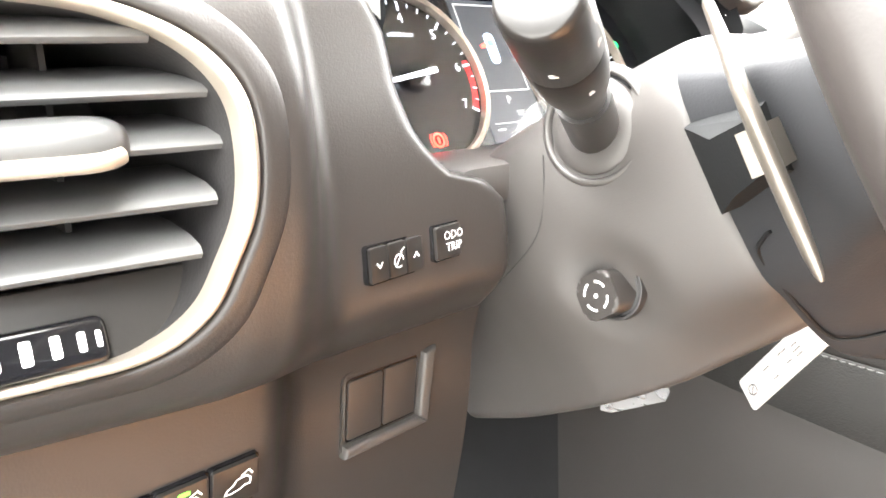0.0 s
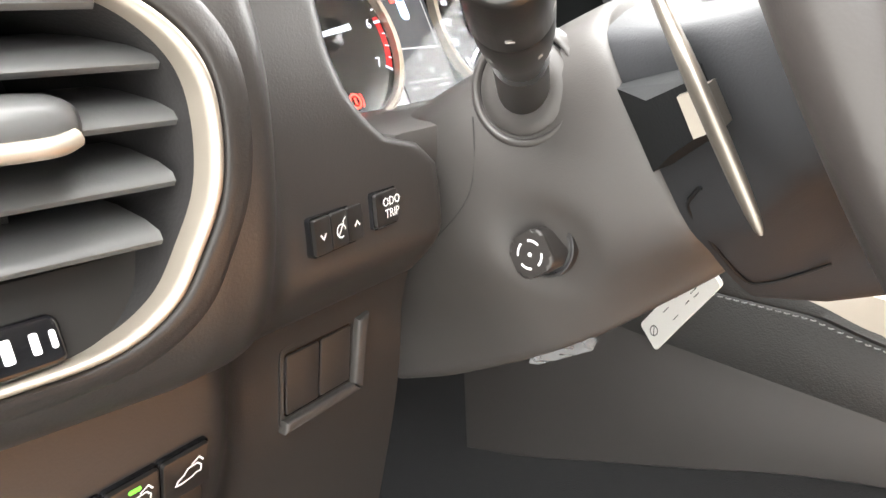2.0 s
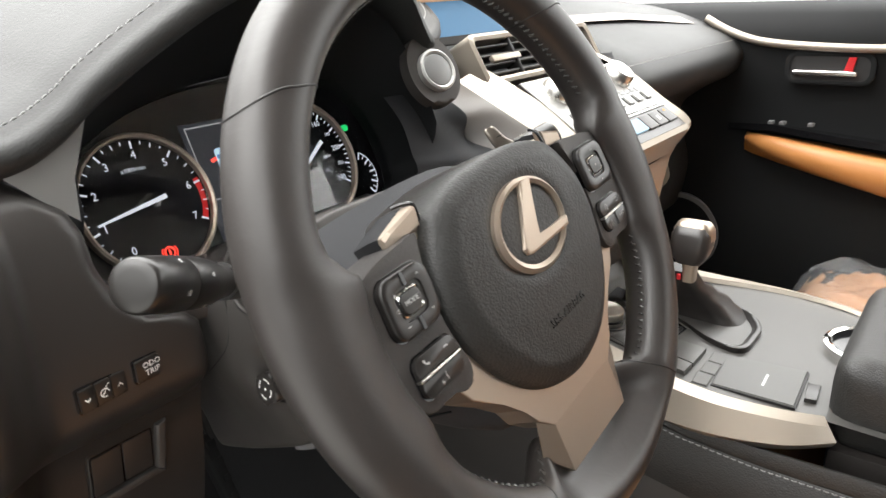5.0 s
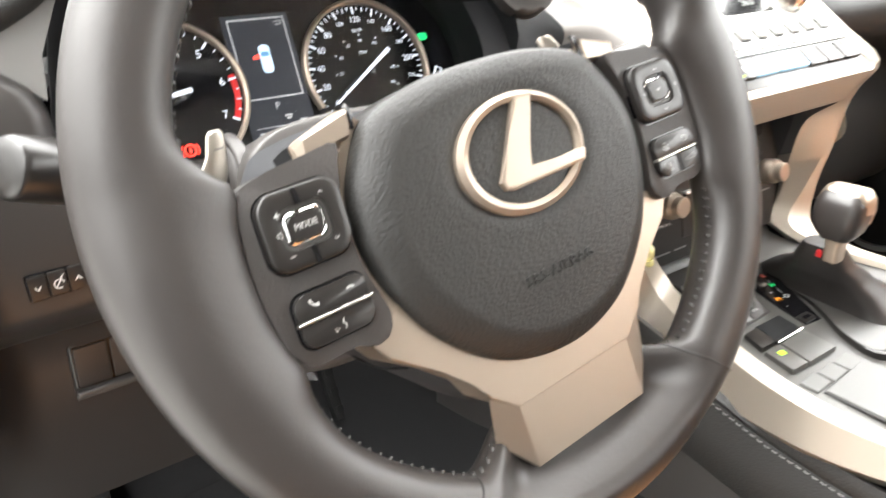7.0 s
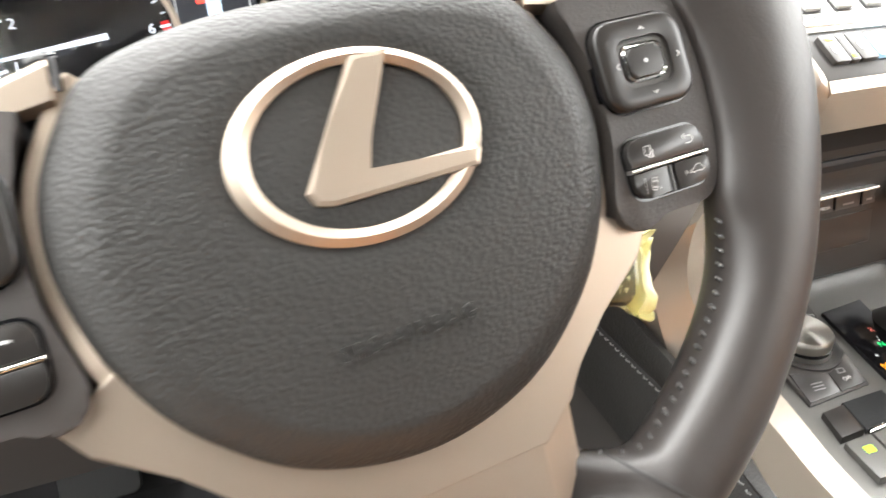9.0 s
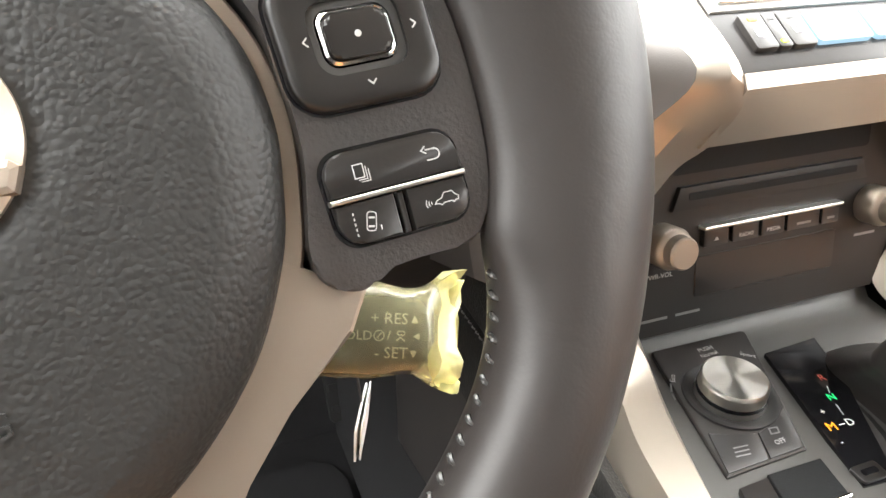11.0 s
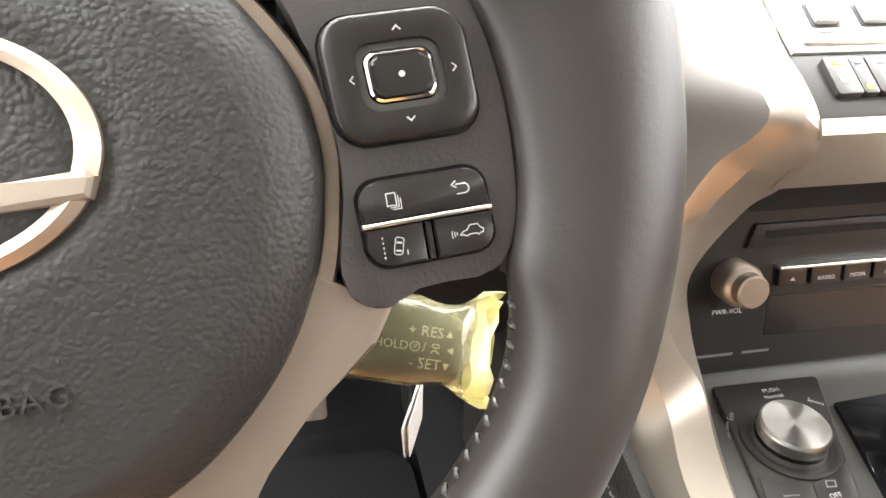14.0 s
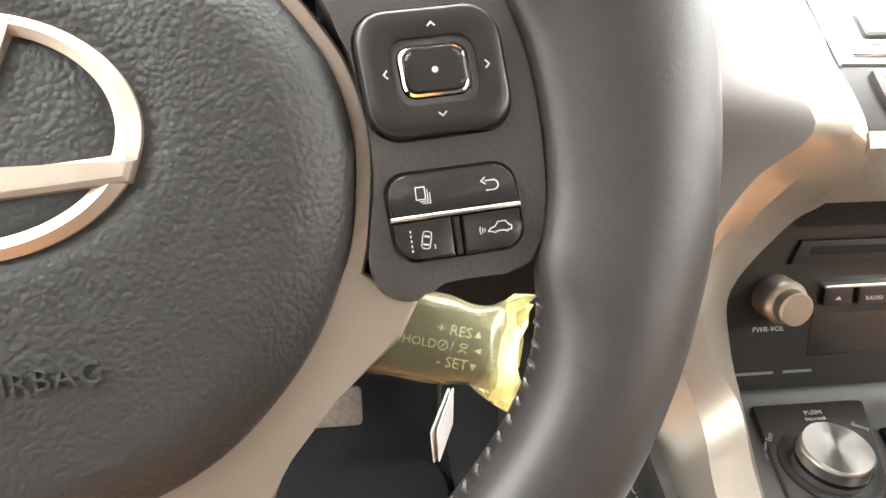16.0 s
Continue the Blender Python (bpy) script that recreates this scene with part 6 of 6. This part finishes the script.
    part("cup_floor", prism(circle(0.435, -0.155, 0.0388, 36), Z - 0.0055, Z - 0.0045), DARK, cs)
    arm = thing("armrest", "black leather console armrest with stitching", "armrest")
    part("cushion", box(CX, -0.340, 0.392, 0.222, 0.405, 0.088, 0.026, 4), HIDE, arm, "", 60)
    part("lid_base", box(CX, -0.345, 0.337, 0.228, 0.405, 0.03, 0.008, 2), PLASTIC, arm)
    # shifter
    sh = thing("gear_lever", "gear lever with leather knob, silver cap and gaiter", "gear lever")
    gate = part("gate_plate", prism([(0.382, 0.1165), (0.4235, 0.1185), (0.4115, 0.083), (0.3785, 0.0165), (0.3575, 0.0185)], Z - 0.004, Z + 0.0035, 0.001, 2, m=slope), GLOSS, sh, "gloss black gate plate")
    H = Z + 0.0037
    for txt, size, x, y, mat in (("M", 0.0080, 0.3735, 0.0552, AMBER), ("N", 0.0070, 0.3915, 0.0730, GREEN), ("R", 0.0070, 0.3985, 0.0875, DIMRED)):
        part("gate_letter", words(txt, size, slope @ at(x, y, H, -10)), mat, gate)
    bm = words("D", 0.0070, slope @ at(0.3860, 0.0545, H, -10))
    words("+", 0.0060, slope @ at(0.3775, 0.0655, H), bm=bm)
    words("-", 0.0060, slope @ at(0.3700, 0.0450, H), bm=bm)
    ribbon([(0.3960, 0.0810), (0.3930, 0.0760)], 0.0005, H, bm=bm, m=slope)
    ribbon([(0.3895, 0.0680), (0.3870, 0.0600)], 0.0005, H, bm=bm, m=slope)
    ribbon([(0.3785, 0.0550), (0.3825, 0.0547)], 0.0005, H, bm=bm, m=slope)
    part("gate_print", bm, WHITE, gate)
    rel = part("release_cover", prism(rrect(0.3670, 0.0245, 0.0170, 0.0105, 0.002, 3), Z + 0.003, Z + 0.005, 0.0008, 2, m=slope), BUTTON, sh)
    part("release_slot", prism(rrect(0.3670, 0.0245, 0.0100, 0.0036, 0.001, 2), Z + 0.0049, Z + 0.0053, m=slope), GLOSS, rel)
    def outline(pts, z, f):
        mx, my = 0.425, 0.045
        return [(mx + (p.x - mx) * f, my + (p.y - my) * f, z) for p in smooth_path([(x, y, 0) for x, y in pts], 4, True)]
    ring = [(0.416, 0.140), (0.402, 0.055), (0.386, 0.022), (0.364, -0.008), (0.354, -0.036), (0.362, -0.050), (0.392, -0.052), (0.42, -0.050), (0.45, -0.030), (0.466, 0.01), (0.475, 0.05), (0.478, 0.10), (0.470, 0.14), (0.445, 0.150)]
    part("gaiter_frame", loft([outline(ring, Z - 0.004, 1.0), outline(ring, Z + 0.0015, 1.0), outline(ring, Z + 0.0025, 0.975), outline(ring, Z + 0.001, 0.93), outline(ring, Z - 0.006, 0.88)], caps=False), BUTTON, sh, "", 50)
    folds = []
    for h, px, w_, l_, oy in ((-0.004, 0.437, 0.060, 0.150, 0.045), (0.008, 0.434, 0.052, 0.120, 0.045), (0.016, 0.430, 0.054, 0.105, 0.043), (0.024, 0.422, 0.042, 0.080, 0.041), (0.031, 0.416, 0.044, 0.070, 0.039), (0.040, 0.406, 0.032, 0.050, 0.037), (0.048, 0.400, 0.032, 0.044, 0.036), (0.062, 0.394, 0.026, 0.030, 0.035)):
        folds.append([(p[0], p[1], Z + h) for p in rrect(px, oy, w_, l_, 0.36 * w_, 5)])
    part("gaiter_leather", loft(folds), LEATHER, sh, "folded black leather gaiter", 50)
    def knobring(z, w_, l_, dx=0.0, dy=0.0):
        return [(p[0] + dx, p[1] + dy, Z + z) for p in rrect(0.386, 0.021, w_, 0.62 * l_, 0.3 * min(w_, 0.62 * l_), 6)]
    part("lever_neck", loft([knobring(0.052, 0.016, 0.020), knobring(0.066, 0.017, 0.021), knobring(0.080, 0.022, 0.032, 0.002), knobring(0.092, 0.030, 0.044, 0.003)]), SILVER, sh, "silver lever neck", 60)
    part("knob", loft([knobring(0.074, 0.022, 0.040, -0.002), knobring(0.082, 0.030, 0.058, -0.002), knobring(0.094, 0.034, 0.066, -0.001), knobring(0.106, 0.033, 0.064), knobring(0.114, 0.024, 0.050, 0.001)]), LEATHER, sh, "black leather knob", 60)
    part("knob_cap", loft([knobring(0.088, 0.026, 0.060, 0.0055), knobring(0.100, 0.029, 0.066, 0.005), knobring(0.110, 0.028, 0.064, 0.004), knobring(0.117, 0.021, 0.052, 0.003), knobring(0.119, 0.010, 0.034, 0.002)]), SILVER, sh, "silver knob cap", 60)
    part("knob_stripe", box(0.3785, 0.030, Z + 0.057, 0.002, 0.005, 0.007, 0.0008, 1), REDPAINT, sh)


# ---- passenger side ----
def passenger_door():
    X = 1.12
    m = basis((X, 0, 0), (0, -1, 0), (0, 0, 1))
    d = thing("passenger_door", "black passenger door with silver strip and tan armrest", "car door")
    prof = [(X + 0.03, -0.10), (X - 0.01, 0.0), (X - 0.02, 0.30), (X + 0.005, 0.42), (X + 0.002, 0.55), (X - 0.012, 0.63), (X + 0.0, 0.685), (X + 0.03, 0.705), (X + 0.06, 0.705), (X + 0.06, -0.10)]
    part("door_panel", loft([[(x, y, z) for x, z in prof] for y in (-0.95, -0.3, 0.0, 0.35, 0.75)]), DOOR, d, "", 50)
    def on(pts, inset):
        return [(X - inset, y, z) for y, z in pts]
    part("silver_strip", tube(smooth_path(on([(0.255, 0.678), (0.21, 0.655), (0.15, 0.637), (0.05, 0.629), (-0.08, 0.627), (-0.4, 0.63)], 0.020), 6), 0.0075, 10), RAIL, d, "silver strip")
    hm = basis((X - 0.013, 0.035, 0.592), (0, -1, 0), (0, 0, 1))
    part("handle_bezel", ringplate(rrect(0, 0, 0.145, 0.056, 0.02, 5), rrect(0, 0, 0.128, 0.042, 0.014, 5), -0.01, 0.004, m=hm, crown=0.001), DOOR, d)
    part("handle_well", prism(rrect(0, 0, 0.13, 0.044, 0.014, 5), -0.008, 0.002, m=hm), DARK, d)
    part("handle", prism(rrect(-0.006, -0.008, 0.105, 0.010, 0.004, 4), 0.002, 0.012, 0.003, 3, m=hm), CHROME, d, "chrome door handle")
    part("lock_tab", prism([(0.024, -0.004), (0.038, -0.004), (0.042, 0.02), (0.030, 0.02)], 0.002, 0.008, 0.001, 1, m=hm), REDPAINT, d, "red lock mark")
    part("armrest", loft([[(X - w_, y, z + 0.012), (X - w_ - 0.015, y, z + 0.002), (X - w_ - 0.012, y, z - h_), (X - 0.01, y, z - h_ - 0.02), (X - 0.0, y, z + 0.01)] for y, z, w_, h_ in ((0.165, 0.457, 0.002, 0.002), (0.150, 0.457, 0.012, 0.008), (0.11, 0.455, 0.03, 0.018), (0.03, 0.447, 0.05, 0.03), (-0.10, 0.432, 0.06, 0.045), (-0.3, 0.42, 0.065, 0.06), (-0.6, 0.42, 0.06, 0.07))]), TAN, d, "tan leather armrest", 85)
    part("switch_plate", loft([[(X - 0.0, y, z), (X - w_, y, z + 0.004), (X - w_, y, z - 0.008), (X - 0.0, y, z - 0.012)] for y, z, w_ in ((0.20, 0.480, 0.006), (0.12, 0.486, 0.030), (0.0, 0.476, 0.05), (-0.3, 0.45, 0.05))]), GLOSS, d, "gloss black switch plate")
    for y in (0.118, 0.098, 0.05):
        part("door_switch", box(X - 0.024, y, 0.493, 0.014, 0.010, 0.006, 0.001, 1), GREY, d)
    part("speaker_ring", ringplate(circle(-0.28, 0.25, 0.085, 48), circle(-0.28, 0.25, 0.076, 48), 0, 0.024, m=m), GREY, d)


def car_seat(x, label, wrapped):
    s = thing("car_seat", label, "car seat", Matrix.Translation((0, 0.005, -0.098 if wrapped else -0.058)), group="front seats")
    part("cushion", loft([[(p[0] + x, y, p[1]) for p in rrect(0, z, w_, h_, 0.04, 5)] for y, z, w_, h_ in ((-0.02, 0.255, 0.42, 0.09), (-0.045, 0.27, 0.49, 0.13), (-0.12, 0.275, 0.52, 0.15), (-0.30, 0.265, 0.53, 0.14), (-0.50, 0.25, 0.52, 0.14))]), SEAT, s, "brown leather cushion", 60)
    # the driver's unseen backrest is blackened so it bounces no brown light
    part("backrest", loft([[(p[0] + x, y + 0.12 * 0, z + 0) for p in rrect(0, 0, w_, d_, 0.05, 5) for y in (yy + p[1],)] for z, yy, w_, d_ in ((0.26, -0.55, 0.48, 0.13), (0.45, -0.59, 0.52, 0.15), (0.7, -0.65, 0.5, 0.14), (0.86, -0.69, 0.36, 0.12), (0.9, -0.70, 0.28, 0.08))]), SEAT if wrapped else HIDE, s, "", 60)
    part("seat_base", box(x, -0.3, 0.08, 0.46, 0.46, 0.24, 0.02, 2), DARK, s)
    if wrapped:
        random.seed(11)
        rows = []
        for j in range(25):
            y = 0.035 - 0.54 * j / 24
            row = []
            for i in range(37):
                u = -1 + 2 * i / 36
                edge = max(0, abs(u) - 0.78) / 0.22
                puff = 0.012 * math.sin(9 * u + 0.7 * j) * math.sin(0.9 * j + 2 * u) + 0.007 * random.uniform(-1, 1)
                z = 0.268 + puff - 0.10 * edge ** 2 - (0.09 if j == 0 else 0.035 if j == 1 else 0.012 if j == 2 else 0)
                row.append((x + u * 0.315 + random.uniform(-0.004, 0.004), y + random.uniform(-0.006, 0.006), z))
            rows.append(row)
        f = part("plastic_cover", loft(rows, close=False, caps=False), FILM, None)
        tagged(f, "crinkled clear plastic cover over the passenger seat", "plastic cover")
        f.visible_shadow = False


# ---- footwell ----
def footwell():
    fl = part("floor", box(0.33, -0.4, -0.10, 1.70, 2.6, 0.04), CARPET)
    tagged(fl, "dark grey carpet floor of the car", "floor", kind="structure")
    fw = part("wall_front", loft([[(x, y, z) for y, z in ((0.70, -0.08), (0.88, 0.14), (0.90, 0.70), (0.98, 0.70), (0.98, -0.12), (0.7, -0.12))] for x in (-0.52, 1.18)]), CARPET)
    tagged(fw, "dark carpeted firewall behind the pedals", "wall", kind="structure")
    kp = part("wall_side", box(-0.52, 0.56, 0.2, 0.04, 0.80, 0.60, 0.01), CARPET)
    tagged(kp, "dark kick panel at the side of the footwell", "wall", kind="structure")
    mat_ = thing("floor_mat", "black rubber-backed floor mat in the driver's footwell", "floor mat")
    part("mat", prism(rrect(-0.02, 0.33, 0.46, 0.62, 0.05, 5), -0.079, -0.068, 0.004, 2), CARPET, mat_)
    part("mat_patch", prism(rrect(0.07, 0.40, 0.20, 0.28, 0.02, 4), -0.068, -0.063, 0.002, 2), RUBBER, mat_)
    for name, x, w_, h_, z, y in (("brake_pedal", 0.052, 0.092, 0.054, 0.018, 0.655), ("accelerator_pedal", 0.235, 0.05, 0.13, 0.02, 0.70)):
        p = thing(name, "black rubber pedal under the dashboard" if name[0] == "a" else "brake pedal pad wrapped in clear film", "pedal")
        pm = basis((x, y, z), (1, 0, 0), (0, 0.55, 0.85))
        part("pedal_pad", prism(rrect(0, 0, w_, h_, 0.008, 4), -0.012, 0.0, 0.003, 2, m=pm), RUBBER if name[0] == "a" else WRAP, p)
        for k in range(4 if name[0] == "a" else 0):
            part("rib", box(0, -h_ * 0.36 + h_ * 0.24 * k, 0.001, w_ * 0.82, h_ * 0.09, 0.004, 0.001, 1, m=pm), RUBBER if name[0] == "a" else GREY, p)
        part("pedal_arm", tube([pm @ Vector((0, 0, -0.012)), (x - 0.005, y + 0.06, z + 0.10), (x - 0.005, y + 0.10, z + 0.3)], 0.008, 8), DARK, p)
    fr = thing("foot_rest", "black foot rest beside the pedals", "foot rest")
    part("rest_pad", prism(rrect(0, 0, 0.10, 0.22, 0.012, 4), -0.03, 0.0, 0.004, 2, m=basis((-0.19, 0.72, 0.05), (1, 0, 0), (0, 0.6, 0.8))), RUBBER, fr)
    tg = thing("paper_tag", "white paper tag with print hanging below the dashboard", "tag")
    along = Vector((-0.108, -0.595, 0.796))
    tm = basis(Vector((0.1314, 0.1345, 0.4095)) - along * 0.012, along, (0.45, 0.68, 0.575))
    part("tag_body", prism(rrect(0.007, 0, 0.080, 0.0250, 0.003, 4), -0.0006, 0.0006, 0.0003, 1, m=tm), PAPER, tg)
    part("tag_leaf", prism(rrect(0.008, 0.001, 0.080, 0.0245, 0.003, 4), -0.0026, -0.0018, 0.0003, 1, m=tm @ Matrix.Rotation(radians(2), 4, "X")), PAPER, tg, "folded back leaf of white paper")
    bm = ribbon(rrect(-0.024, 0.0, 0.0075, 0.0075, 0.0036, 5), 0.0008, 0.0008, m=tm, closed=True)
    ribbon([(-0.0264, -0.0024), (-0.0216, 0.0024)], 0.0008, 0.0008, bm=bm, m=tm)
    for x, y, wl in ((-0.004, 0.005, 0.007), (0.000, -0.005, 0.006), (0.014, 0.006, 0.009), (0.016, -0.003, 0.005), (0.026, 0.004, 0.006), (0.026, 0.0, 0.008), (0.026, -0.004, 0.006)):
        ribbon([(x - wl / 2, y), (x + wl / 2, y)], 0.0007, 0.0008, bm=bm, m=tm)
    marks("print_bar", bm, DARK, tg, 0.0008)
    part("tag_cord", tube([(0.1270, 0.110, 0.443), (0.1265, 0.12, 0.47), (0.124, 0.2, 0.52)], 0.0007, 6), DARK, tg)


# ---- shell of the car and the hall around ----
def shell():
    rf = part("ceiling", loft([[(x, y, z) for y, z in ((0.05, 1.16), (-0.4, 1.20), (-1.2, 1.18), (-1.75, 1.10), (-1.75, 1.14), (-1.2, 1.22), (-0.4, 1.24), (0.05, 1.20))] for x in (-0.24, 1.06)]), HEADLINER)
    tagged(rf, "light grey headliner of the car", "ceiling", kind="structure")
    for x in (-0.52, 1.20):
        pl = thing("windscreen_pillar", "dark windscreen pillar beside the dashboard", "pillar", group="windscreen pillars")
        part("pillar", tube([(x, 0.86, 0.70), (x - 0.1 * (x - CX), 0.45, 0.98), (x - 0.15 * (x - CX), 0.06, 1.17)], 0.035, 10), DARK, pl)
    bw = part("wall_back", loft([[(x, y, z) for y, z in ((-1.70, -0.12), (-1.70, 1.10), (-1.76, 1.10), (-1.76, -0.12))] for x in (-0.5, 1.24)]), DARK)
    tagged(bw, "dark panel behind the rear seats", "wall", kind="structure")
    # unseen wall added to keep light from the left off the wheel
    dd = part("wall_side", loft([[(x, y, z) for x, z in ((-0.50, -0.10), (-0.475, 0.30), (-0.485, 0.62), (-0.25, 1.12), (-0.30, 1.14), (-0.56, 0.66), (-0.56, -0.10))] for y in (-1.70, -0.9, -0.42)]), DARK)
    tagged(dd, "dark unseen panel behind the driver's seat, added to block light from the left", "wall", kind="structure")
    sl = part("sill", box(-0.52, -0.4, -0.06, 0.10, 2.2, 0.10, 0.01), DARK)
    tagged(sl, "dark door sill of the open driver's door", "sill", kind="structure")
    gr = part("ground", box(0, 0, -0.5, 60, 60, 0.1), SHOWROOM)
    tagged(gr, "pale polished hall floor outside the car", "ground", kind="structure")


shell()
footwell()
dashboard()
air_vent()
dash_switches()
instrument_cluster()
steering_column()
steering_wheel()
centre_stack()
console()
passenger_door()
car_seat(0.80, "brown leather passenger seat under clear plastic", True)
car_seat(0.0, "brown leather driver's seat, its unseen backrest blackened against bounced light", False)
